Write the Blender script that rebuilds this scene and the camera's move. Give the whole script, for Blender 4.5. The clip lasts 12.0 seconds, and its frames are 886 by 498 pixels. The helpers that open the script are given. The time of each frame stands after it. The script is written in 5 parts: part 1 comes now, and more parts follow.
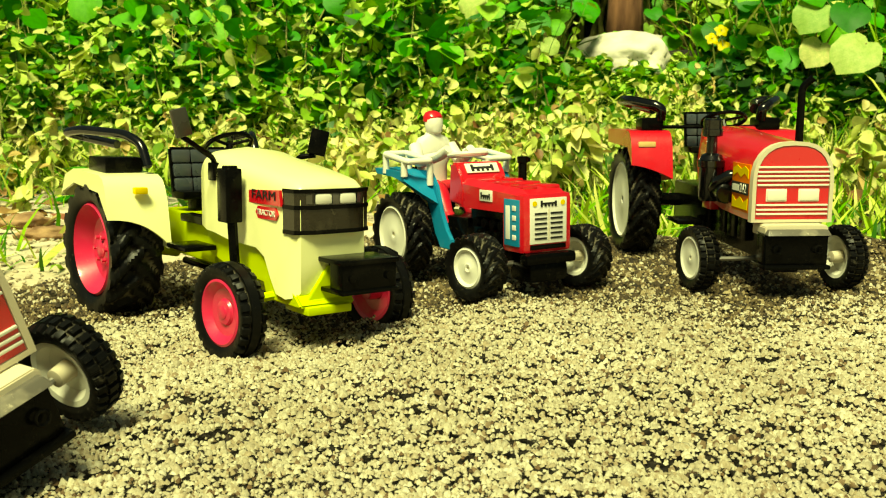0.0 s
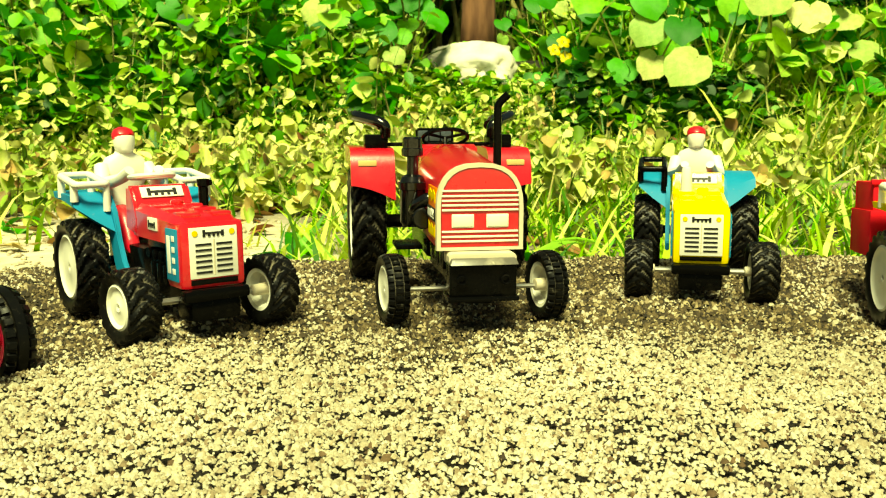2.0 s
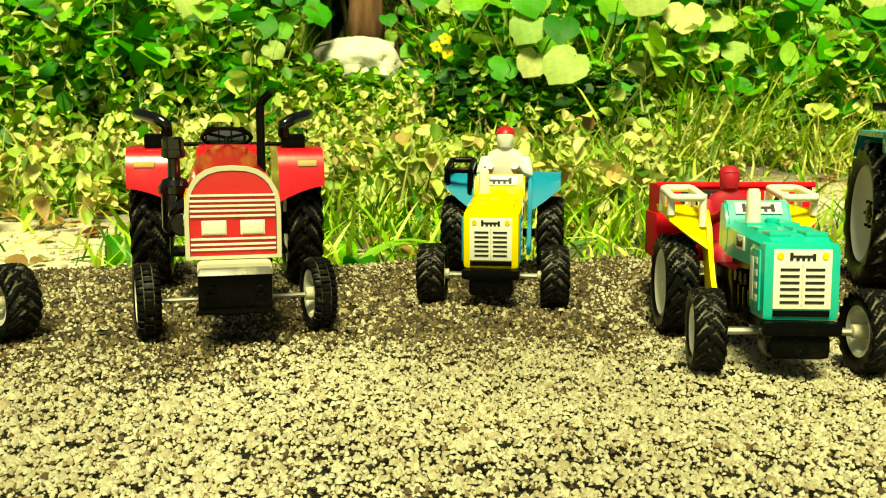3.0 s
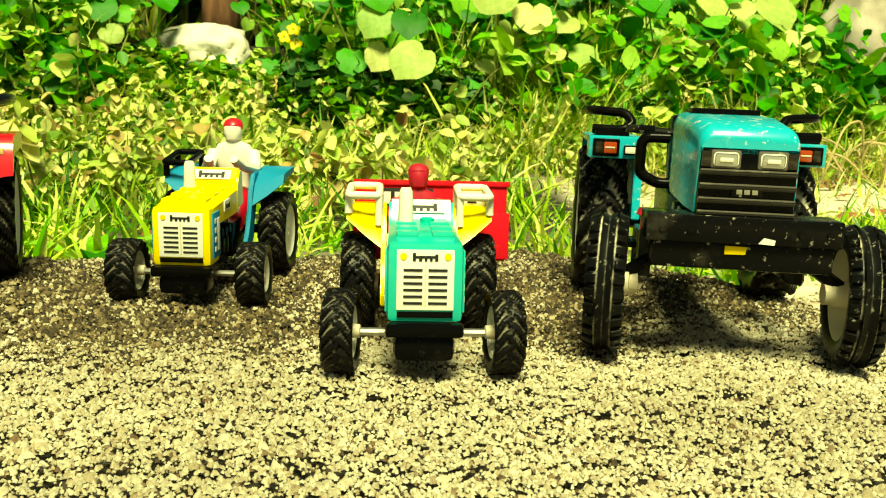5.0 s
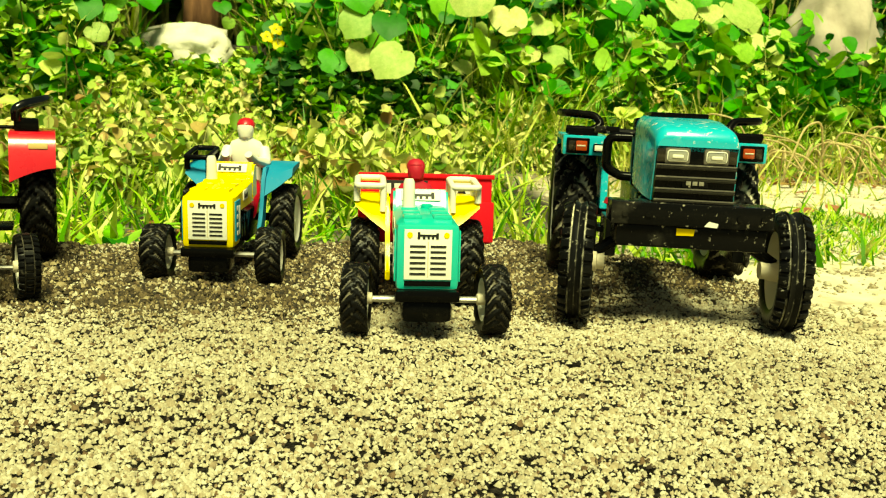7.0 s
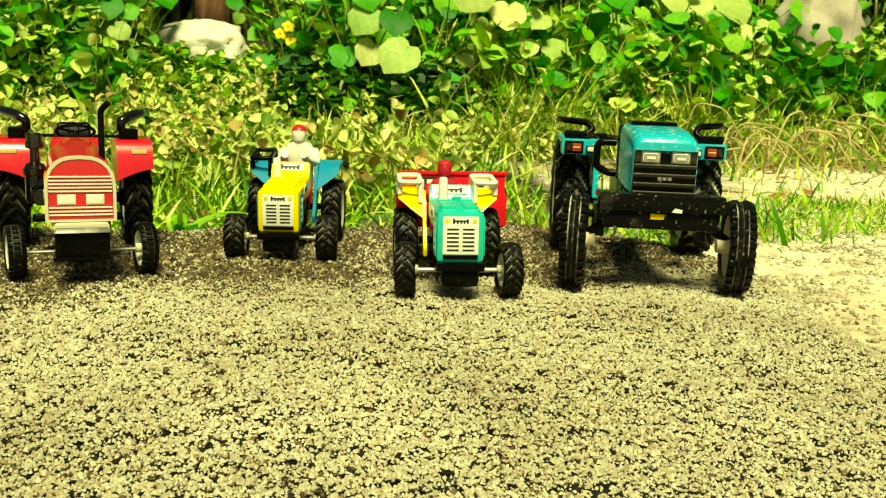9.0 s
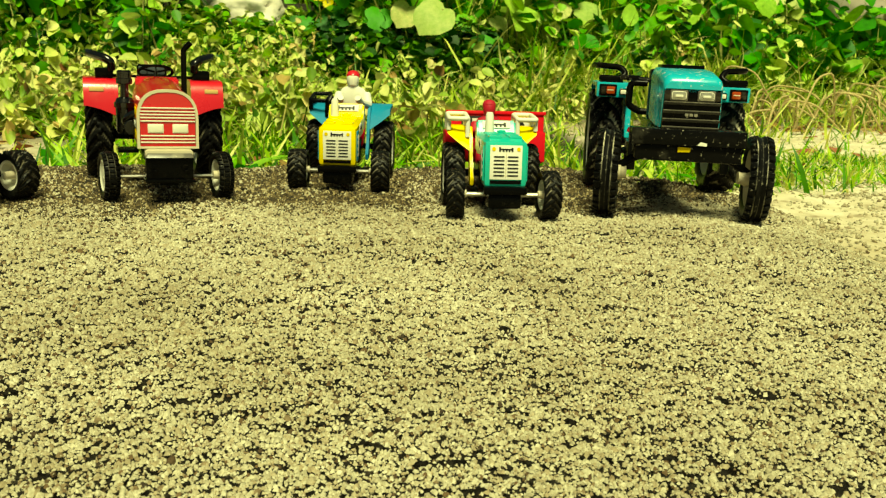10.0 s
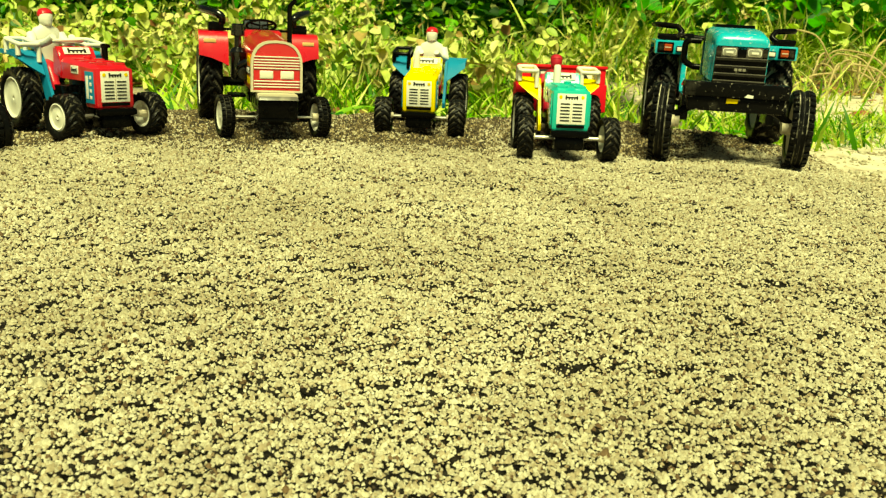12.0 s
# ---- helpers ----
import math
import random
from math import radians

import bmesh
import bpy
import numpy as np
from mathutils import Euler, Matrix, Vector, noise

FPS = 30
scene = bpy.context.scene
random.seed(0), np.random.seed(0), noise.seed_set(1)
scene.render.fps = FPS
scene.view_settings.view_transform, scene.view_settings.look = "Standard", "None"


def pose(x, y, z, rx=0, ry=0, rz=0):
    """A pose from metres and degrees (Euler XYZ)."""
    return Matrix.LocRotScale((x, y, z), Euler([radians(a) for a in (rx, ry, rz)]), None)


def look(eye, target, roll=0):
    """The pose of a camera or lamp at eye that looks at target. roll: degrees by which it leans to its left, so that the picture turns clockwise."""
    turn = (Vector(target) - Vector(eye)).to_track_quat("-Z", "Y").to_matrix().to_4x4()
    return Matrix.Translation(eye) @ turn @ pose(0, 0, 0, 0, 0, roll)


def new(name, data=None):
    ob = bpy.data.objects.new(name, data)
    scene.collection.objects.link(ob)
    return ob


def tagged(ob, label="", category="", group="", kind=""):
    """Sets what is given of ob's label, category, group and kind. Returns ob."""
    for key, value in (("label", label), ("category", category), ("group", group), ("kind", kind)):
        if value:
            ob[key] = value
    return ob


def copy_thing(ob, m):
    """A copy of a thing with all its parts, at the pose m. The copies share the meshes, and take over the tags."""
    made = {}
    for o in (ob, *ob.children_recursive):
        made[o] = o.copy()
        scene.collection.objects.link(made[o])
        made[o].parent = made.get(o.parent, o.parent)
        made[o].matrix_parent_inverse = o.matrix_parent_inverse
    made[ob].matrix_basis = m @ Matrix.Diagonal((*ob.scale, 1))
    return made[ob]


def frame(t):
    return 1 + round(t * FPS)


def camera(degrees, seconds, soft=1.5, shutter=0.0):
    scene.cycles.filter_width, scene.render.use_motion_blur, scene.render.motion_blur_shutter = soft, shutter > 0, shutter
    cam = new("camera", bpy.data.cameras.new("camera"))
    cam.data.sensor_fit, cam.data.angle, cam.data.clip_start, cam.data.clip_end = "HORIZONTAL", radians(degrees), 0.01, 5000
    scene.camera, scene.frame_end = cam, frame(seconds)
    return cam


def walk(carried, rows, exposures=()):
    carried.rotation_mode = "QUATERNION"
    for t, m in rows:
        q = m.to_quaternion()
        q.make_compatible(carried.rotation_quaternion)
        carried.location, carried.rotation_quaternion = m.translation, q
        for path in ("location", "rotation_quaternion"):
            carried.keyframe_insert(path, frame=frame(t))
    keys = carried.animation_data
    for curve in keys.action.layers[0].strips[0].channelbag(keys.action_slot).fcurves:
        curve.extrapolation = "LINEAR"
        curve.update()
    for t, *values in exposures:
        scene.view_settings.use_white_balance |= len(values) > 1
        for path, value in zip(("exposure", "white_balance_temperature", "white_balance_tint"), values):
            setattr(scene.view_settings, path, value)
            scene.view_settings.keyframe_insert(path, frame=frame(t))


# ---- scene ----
cam = camera(53.3, 12.0, soft=1.1)
cam.data.dof.use_dof, cam.data.dof.focus_distance, cam.data.dof.aperture_fstop = True, 0.36, 56.0
METRES, EYE, TILT, LEAN, TURN = 0.6216, 0.091, 0.0, 0.0, 2.7
ROWS = [
    (0.0, 0.0, 0.0, 0.0, -0.03, -9.32, 0.2),
    (0.5, 0.0323, 0.0196, 0.0044, -0.95, -8.99, -0.24),
    (1.0, 0.0752, 0.0367, 0.009, -2.16, -8.67, -0.51),
    (1.5, 0.1174, 0.052, 0.0077, -4.53, -8.49, -0.34),
    (2.0, 0.1593, 0.0582, 0.0064, -7.24, -8.82, -0.04),
    (2.5, 0.2174, 0.0669, 0.0116, -10.25, -9.05, -0.09),
    (3.0, 0.2654, 0.0736, 0.0094, -13.03, -9.05, -0.47),
    (3.5, 0.308, 0.0743, 0.0113, -15.22, -9.12, -0.96),
    (5.5, 0.4258, 0.0295, 0.0135, -21.02, -9.26, -2.51),
    (6.0, 0.4131, 0.0074, 0.0214, -21.51, -9.25, -2.62),
    (6.5, 0.3872, -0.0154, 0.0199, -21.57, -9.24, -2.62),
    (7.0, 0.3639, -0.043, 0.0161, -21.73, -9.31, -2.6),
    (9.0, 0.2657, -0.2111, 0.0439, -21.91, -10.27, -2.13),
    (9.5, 0.2385, -0.2591, 0.0335, -21.12, -11.28, -2.09),
    (10.0, 0.21, -0.2995, 0.0158, -20.1, -12.28, -2.33),
    (10.5, 0.1878, -0.3268, 0.012, -19.1, -13.1, -2.53),
    (11.0, 0.1743, -0.3578, 0.0129, -18.32, -13.65, -2.62),
    (11.5, 0.1548, -0.3926, 0.0058, -17.38, -14.27, -2.82),
    (12.0, 0.1469, -0.4218, 0.0106, -16.35, -14.83, -2.91),
]
walk(cam, [(t, pose(0, 0, EYE, TILT, LEAN, TURN) @ pose(METRES * x, METRES * y, METRES * z, 90 + pitch, roll, yaw)) for t, x, y, z, yaw, pitch, roll in ROWS],
     exposures=[(t, ev + 0.12, 14000, -34) for t, ev in ((0.0, 0.28), (0.5, 0.5), (1.0, 0.6), (2.5, 0.62), (3.0, 0.35), (3.5, 0.52), (5.5, 0.44), (7.2, 0.36), (9.0, 0.22), (9.5, 0.04), (10.0, -0.02), (10.5, 0.14), (11.0, 0.22), (11.5, 0.28), (12.0, 0.2))])

# ---- world, sun ----
world = bpy.data.worlds.new("world")
scene.world = world
world.use_nodes = True
wn = world.node_tree.nodes
sky = wn.new("ShaderNodeTexSky")
sky.sky_type, sky.sun_disc = "NISHITA", False
sky.sun_elevation, sky.sun_rotation = radians(66), radians(-165)
sky.air_density, sky.dust_density, sky.ozone_density = 1.0, 3.0, 1.0
world.node_tree.links.new(sky.outputs["Color"], wn["Background"].inputs["Color"])
wn["Background"].inputs["Strength"].default_value = 0.042
sun_data = bpy.data.lights.new("sun", "SUN")
sun_data.energy, sun_data.angle, sun_data.color = 5.0, radians(20), (1.0, 0.95, 0.86)
sun = new("sun", sun_data)
sun.matrix_world = look((0, 0, 0), (0.16, 0.62, -1.12))


# ---- materials ----
def material(name):
    m = bpy.data.materials.new(name)
    m.use_nodes = True
    t = m.node_tree
    return m, t.nodes, t.links, t.nodes["Principled BSDF"]


def noise_node(n, l, scale, detail=4.0, rough=0.6, coord="Object"):
    tc, tx = n.new("ShaderNodeTexCoord"), n.new("ShaderNodeTexNoise")
    tx.inputs["Scale"].default_value, tx.inputs["Detail"].default_value, tx.inputs["Roughness"].default_value = scale, detail, rough
    l.new(tc.outputs[coord], tx.inputs["Vector"])
    return tx


def ramp(n, l, source, stops):
    r = n.new("ShaderNodeValToRGB")
    e = r.color_ramp.elements
    while len(e) < len(stops):
        e.new(0.5)
    for el, (p, c) in zip(e, stops):
        el.position, el.color = p, (*c, 1) if len(c) == 3 else c
    l.new(source, r.inputs["Fac"])
    return r.outputs["Color"]


def mix(n, l, fac, a, b, mode="MIX"):
    k = n.new("ShaderNodeMix")
    k.data_type, k.blend_type = "RGBA", mode
    for sock, v in ((k.inputs["Factor"], fac), (k.inputs["A"], a), (k.inputs["B"], b)):
        if isinstance(v, (int, float)):
            sock.default_value = v
        elif isinstance(v, tuple):
            sock.default_value = (*v, 1)
        else:
            l.new(v, sock)
    return k.outputs["Result"]


def bump(n, l, p, height, strength, distance):
    b = n.new("ShaderNodeBump")
    b.inputs["Strength"].default_value, b.inputs["Distance"].default_value = strength, distance
    l.new(height, b.inputs["Height"])
    l.new(b.outputs["Normal"], p.inputs["Normal"])


def plastic(name, color, rough=0.35, dust=0.12, metal=0.0, dirt=(0.42, 0.36, 0.24), coat=0.0, gloss=0.35, specks=(420, 0.64), patch=1.0):
    """Moulded or painted toy surface, with dust in patches and fine scratches."""
    m, n, l, p = material(name)
    big, fine = noise_node(n, l, 45, 5), noise_node(n, l, specks[0], 4)
    patches = ramp(n, l, big.outputs["Fac"], [(0.56, (0, 0, 0)), (0.80, (dust * 2.4 * patch,) * 3)])
    specks = ramp(n, l, fine.outputs["Fac"], [(specks[1], (0, 0, 0)), (specks[1] + 0.08, (dust * 2.2,) * 3)])
    cover = mix(n, l, 1.0, patches, specks, "ADD")
    l.new(mix(n, l, cover, color, dirt), p.inputs["Base Color"])
    r = n.new("ShaderNodeMapRange")
    r.inputs["To Min"].default_value, r.inputs["To Max"].default_value = rough - 0.08, rough + 0.2
    l.new(big.outputs["Fac"], r.inputs["Value"])
    l.new(r.outputs["Result"], p.inputs["Roughness"])
    p.inputs["Metallic"].default_value = metal
    p.inputs["Specular IOR Level"].default_value = gloss
    p.inputs["Coat Weight"].default_value = coat
    p.inputs["Coat Roughness"].default_value = 0.12
    bump(n, l, p, fine.outputs["Fac"], 0.12, 0.0004)
    return m


def rubber(name, dirt, wear, dust, onset=0.505):
    """Black moulded rubber: dust in the hollows, and lug edges rubbed pale."""
    m, n, l, p = material(name)
    big, fine = noise_node(n, l, 60, 5), noise_node(n, l, 420, 4)
    g = n.new("ShaderNodeNewGeometry")
    edge = ramp(n, l, g.outputs["Pointiness"], [(onset, (0, 0, 0)), (onset + 0.045, (wear,) * 3)])
    rubbed = ramp(n, l, big.outputs["Fac"], [(0.42, (0, 0, 0)), (0.62, (1, 1, 1))])
    specks = ramp(n, l, fine.outputs["Fac"], [(0.62, (0, 0, 0)), (0.72, (dust,) * 3)])
    cover = mix(n, l, 1.0, mix(n, l, 1.0, edge, rubbed, "MULTIPLY"), specks, "ADD")
    l.new(mix(n, l, cover, (0.004, 0.004, 0.004), dirt), p.inputs["Base Color"])
    r = n.new("ShaderNodeMapRange")
    r.inputs["To Min"].default_value, r.inputs["To Max"].default_value = 0.22, 0.5
    l.new(big.outputs["Fac"], r.inputs["Value"])
    l.new(r.outputs["Result"], p.inputs["Roughness"])
    p.inputs["Specular IOR Level"].default_value = 0.12
    bump(n, l, p, fine.outputs["Fac"], 0.15, 0.0004)
    return m


M_RED = plastic("red_plastic", (0.54, 0.003, 0.03), 0.3, 0.04, coat=0.1)
M_RED2 = plastic("scarlet_plastic", (0.60, 0.003, 0.024), 0.24, 0.03, coat=0.8, gloss=0.5)
M_DOLL = plastic("dull_red_plastic", (0.40, 0.005, 0.03), 0.5, 0.05)
M_YELLOW = plastic("yellow_plastic", (0.85, 0.66, 0.008), 0.3, 0.04, coat=0.3)
M_TEAL = plastic("teal_plastic", (0.012, 0.46, 0.38), 0.28, 0.14, dirt=(0.7, 0.7, 0.6), gloss=0.5, coat=0.3, specks=(300, 0.66), patch=0.4)
M_BLUE = plastic("blue_plastic", (0.006, 0.21, 0.38), 0.5, 0.05, gloss=0.18)
M_CARGO = plastic("matt_red_plastic", (0.66, 0.006, 0.03), 0.55, 0.03, gloss=0.08)
M_ACE = plastic("worn_blue_paint", (0.008, 0.42, 0.55), 0.2, 0.44, dirt=(0.74, 0.74, 0.68), gloss=0.5, coat=0.4, specks=(260, 0.60), patch=0.4)
M_CREAM = plastic("pale_lime_plastic", (0.90, 0.90, 0.47), 0.3, 0.015, coat=0.4)
M_LIME = plastic("lime_plastic", (0.50, 0.62, 0.03), 0.4, 0.06)
M_WHITE = plastic("white_plastic", (0.76, 0.75, 0.66), 0.4, 0.04)
M_PINK = plastic("crimson_rim", (0.62, 0.012, 0.08), 0.3, 0.05, gloss=0.5, coat=0.5)
M_BLACK = plastic("black_plastic", (0.002, 0.002, 0.002), 0.16, 0.012, gloss=0.08)
M_SHINE = plastic("glossy_black_plastic", (0.002, 0.002, 0.002), 0.10, 0.02, gloss=0.4, coat=0.3)
M_MARKER = plastic("pale_marker_sticker", (0.74, 0.50, 0.22), 0.4, 0.05)
M_WORN = plastic("worn_black_plastic", (0.0035, 0.0035, 0.0035), 0.16, 0.30, dirt=(0.50, 0.46, 0.36), gloss=0.09, specks=(300, 0.63), patch=0.12)
# Pale lug edges: dust and rubbing, raised further in place of highlights.
M_RUBBER = rubber("black_rubber", (0.34, 0.30, 0.22), 0.5, 0.14)
M_DUSTY = rubber("dusty_rubber", (0.76, 0.71, 0.56), 1.0, 0.3, 0.5)
M_SEAT = plastic("seat_vinyl", (0.055, 0.068, 0.080), 0.22, 0.05, gloss=0.7, coat=0.4)
M_STEEL = plastic("steel", (0.5, 0.48, 0.44), 0.35, 0.08, metal=0.9)
M_BEIGE = plastic("beige_hub", (0.62, 0.55, 0.42), 0.45, 0.06)
M_LAMP = plastic("clear_headlight", (0.80, 0.78, 0.68), 0.12, 0.02, coat=0.8)
M_SMOKE = plastic("smoked_lens", (0.016, 0.012, 0.007), 0.1, 0.06, coat=0.2, gloss=0.4)
M_CHROME = plastic("lamp_reflector", (0.46, 0.45, 0.40), 0.2, 0.05, metal=0.5)
M_AMBER = plastic("amber_lens", (0.36, 0.045, 0.010), 0.12, 0.03, coat=0.8)
M_BAR = plastic("worn_grey_edge", (0.11, 0.10, 0.085), 0.25, 0.35, dirt=(0.5, 0.45, 0.34))
M_GLASS = plastic("dull_reflector", (0.05, 0.045, 0.035), 0.2, 0.02, coat=0.5)
M_STICK = plastic("sticker_paper", (0.78, 0.77, 0.70), 0.5, 0.03)
M_INK = plastic("sticker_ink", (0.012, 0.012, 0.012), 0.5, 0.0)
M_ORANGE = plastic("orange_sticker", (0.72, 0.15, 0.012), 0.45, 0.03)
M_YSTICK = plastic("yellow_sticker", (0.80, 0.58, 0.02), 0.45, 0.03)


def sand_material(name, stops, rough=0.85, per_island=True):
    m, n, l, p = material(name)
    big, fine = noise_node(n, l, 9, 4), noise_node(n, l, 900, 2)
    if per_island:
        g = n.new("ShaderNodeNewGeometry")
        base = ramp(n, l, g.outputs["Random Per Island"], stops)
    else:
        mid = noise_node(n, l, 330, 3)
        # The sheet's stops here hold the painted shade of its pits.
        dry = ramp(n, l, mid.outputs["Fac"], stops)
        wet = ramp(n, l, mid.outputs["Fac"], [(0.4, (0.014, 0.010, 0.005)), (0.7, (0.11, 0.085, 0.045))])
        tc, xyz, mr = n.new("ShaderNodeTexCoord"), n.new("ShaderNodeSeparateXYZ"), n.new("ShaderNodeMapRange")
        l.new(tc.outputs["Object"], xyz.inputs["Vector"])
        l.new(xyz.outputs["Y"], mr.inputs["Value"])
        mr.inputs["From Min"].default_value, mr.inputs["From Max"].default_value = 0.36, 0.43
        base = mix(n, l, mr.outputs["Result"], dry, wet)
    stain = ramp(n, l, big.outputs["Fac"], [(0.35, (0.80, 0.76, 0.68)), (0.65, (1.06, 1.04, 1.0))])
    c = mix(n, l, 1.0, base, stain, "MULTIPLY")
    grain = ramp(n, l, fine.outputs["Fac"], [(0.3, (0.7, 0.68, 0.62)), (0.7, (1.12, 1.12, 1.1))])
    l.new(mix(n, l, 1.0, c, grain, "MULTIPLY"), p.inputs["Base Color"])
    p.inputs["Roughness"].default_value = rough
    bump(n, l, p, fine.outputs["Fac"], 0.5, 0.0006)
    return m


M_GRAIN = sand_material("sand_grains", [(0.0, (0.03, 0.018, 0.010)), (0.05, (0.14, 0.085, 0.045)), (0.10, (0.36, 0.30, 0.21)), (0.5, (0.45, 0.42, 0.335)), (0.85, (0.54, 0.515, 0.42)), (1.0, (0.62, 0.595, 0.50))])
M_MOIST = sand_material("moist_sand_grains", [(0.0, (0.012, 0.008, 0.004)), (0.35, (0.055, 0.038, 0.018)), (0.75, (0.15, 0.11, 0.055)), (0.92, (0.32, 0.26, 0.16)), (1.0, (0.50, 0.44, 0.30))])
# Damp sand blackened so its colour stands for shade between the crumbs.
M_DAMP_SHADE = sand_material("damp_sand_pit_shade", [(0.40, (0.008, 0.006, 0.003)), (0.58, (0.016, 0.011, 0.006)), (0.78, (0.05, 0.036, 0.02))], 0.8, False)


def soil_material():
    m, n, l, p = material("bare_soil")
    big, mid, fine = noise_node(n, l, 2.3, 5), noise_node(n, l, 30, 6), noise_node(n, l, 260, 3)
    base = ramp(n, l, mid.outputs["Fac"], [(0.3, (0.32, 0.25, 0.17)), (0.42, (0.60, 0.53, 0.40)), (0.75, (0.80, 0.75, 0.62))])
    dark = ramp(n, l, big.outputs["Fac"], [(0.35, (0.72, 0.66, 0.56)), (0.6, (1, 1, 1))])
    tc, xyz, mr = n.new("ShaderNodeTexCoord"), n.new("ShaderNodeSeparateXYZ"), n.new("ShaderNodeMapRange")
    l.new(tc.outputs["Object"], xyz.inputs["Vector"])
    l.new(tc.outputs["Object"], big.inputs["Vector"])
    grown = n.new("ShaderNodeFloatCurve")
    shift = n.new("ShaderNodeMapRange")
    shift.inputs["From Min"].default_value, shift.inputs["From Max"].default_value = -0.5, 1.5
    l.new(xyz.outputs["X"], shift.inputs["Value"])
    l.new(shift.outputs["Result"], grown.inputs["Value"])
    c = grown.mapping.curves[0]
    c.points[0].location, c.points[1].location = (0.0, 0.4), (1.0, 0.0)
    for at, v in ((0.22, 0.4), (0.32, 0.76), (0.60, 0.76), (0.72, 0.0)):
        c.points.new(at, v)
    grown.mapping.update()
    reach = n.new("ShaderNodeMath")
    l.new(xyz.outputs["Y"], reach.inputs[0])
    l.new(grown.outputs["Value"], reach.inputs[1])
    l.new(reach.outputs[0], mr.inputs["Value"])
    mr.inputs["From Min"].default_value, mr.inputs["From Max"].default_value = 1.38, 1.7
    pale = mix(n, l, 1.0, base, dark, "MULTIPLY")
    # Dark plant soil, lowered almost to black to stand for shade among stems.
    humus_shade = ramp(n, l, mid.outputs["Fac"], [(0.3, (0.006, 0.005, 0.003)), (0.7, (0.03, 0.021, 0.011))])
    l.new(mix(n, l, mr.outputs["Result"], pale, humus_shade), p.inputs["Base Color"])
    p.inputs["Roughness"].default_value = 0.95
    h = mix(n, l, 0.4, mid.outputs["Fac"], fine.outputs["Fac"])
    bump(n, l, p, h, 0.5, 0.0009)
    return m


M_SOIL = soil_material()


def leaf_material(name, stops, rough=0.5, thin=0.22):
    m, n, l, p = material(name)
    g = n.new("ShaderNodeNewGeometry")
    oi = n.new("ShaderNodeObjectInfo")
    add = n.new("ShaderNodeMath")
    add.operation = "ADD"
    fr = n.new("ShaderNodeMath")
    fr.operation = "FRACT"
    l.new(g.outputs["Random Per Island"], add.inputs[0])
    l.new(oi.outputs["Random"], add.inputs[1])
    l.new(add.outputs[0], fr.inputs[0])
    tx = noise_node(n, l, 60, 4)
    base = ramp(n, l, fr.outputs[0], stops)
    blot = ramp(n, l, tx.outputs["Fac"], [(0.3, (0.7, 0.72, 0.6)), (0.7, (1.15, 1.12, 1.0))])
    wide = noise_node(n, l, 7, 3)
    faded = ramp(n, l, wide.outputs["Fac"], [(0.35, (0.80, 0.90, 0.75)), (0.65, (1.12, 1.05, 1.1))])
    c = mix(n, l, 1.0, mix(n, l, 1.0, base, blot, "MULTIPLY"), faded, "MULTIPLY")
    l.new(c, p.inputs["Base Color"])
    p.inputs["Roughness"].default_value = rough
    p.inputs["Specular IOR Level"].default_value = 0.3
    tr = n.new("ShaderNodeBsdfTranslucent")
    l.new(c, tr.inputs["Color"])
    ms = n.new("ShaderNodeMixShader")
    ms.inputs["Fac"].default_value = thin
    l.new(p.outputs["BSDF"], ms.inputs[1])
    l.new(tr.outputs["BSDF"], ms.inputs[2])
    l.new(ms.outputs["Shader"], n["Material Output"].inputs["Surface"])
    return m


M_GRASS = leaf_material("grass_blades", [(0.0, (0.02, 0.11, 0.008)), (0.3, (0.12, 0.38, 0.02)), (0.65, (0.48, 0.66, 0.09)), (1.0, (0.74, 0.72, 0.30))])
M_STRAWY = leaf_material("yellow_green_grass", [(0.0, (0.03, 0.12, 0.01)), (0.25, (0.14, 0.34, 0.03)), (0.5, (0.50, 0.62, 0.11)), (0.8, (0.72, 0.72, 0.26)), (1.0, (0.78, 0.72, 0.42))])
M_WEED = leaf_material("weed_leaves", [(0.0, (0.008, 0.06, 0.004)), (0.26, (0.03, 0.18, 0.010)), (0.45, (0.16, 0.46, 0.035)), (0.66, (0.54, 0.72, 0.16)), (1.0, (0.76, 0.78, 0.34))])
M_DRY = leaf_material("yellowing_leaves", [(0.0, (0.04, 0.13, 0.015)), (0.14, (0.28, 0.44, 0.08)), (0.40, (0.58, 0.66, 0.20)), (0.8, (0.80, 0.78, 0.42)), (0.95, (0.62, 0.44, 0.20)), (1.0, (0.20, 0.09, 0.04))])
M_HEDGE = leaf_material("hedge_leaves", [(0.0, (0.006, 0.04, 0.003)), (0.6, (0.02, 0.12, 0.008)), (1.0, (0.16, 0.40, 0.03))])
M_BROAD = leaf_material("broad_leaves", [(0.0, (0.012, 0.14, 0.008)), (0.5, (0.05, 0.34, 0.018)), (0.8, (0.20, 0.52, 0.05)), (1.0, (0.44, 0.64, 0.14))], 0.55)
M_PALE = leaf_material("pale_broad_leaves", [(0.0, (0.30, 0.48, 0.13)), (0.6, (0.50, 0.60, 0.22)), (1.0, (0.68, 0.68, 0.34))], 0.55)
M_STALK = leaf_material("stalks", [(0.0, (0.16, 0.20, 0.05)), (1.0, (0.34, 0.30, 0.12))], 0.6, 0.0)
M_FLOWER = leaf_material("yellow_petals", [(0.0, (0.70, 0.55, 0.02)), (1.0, (0.78, 0.66, 0.05))])


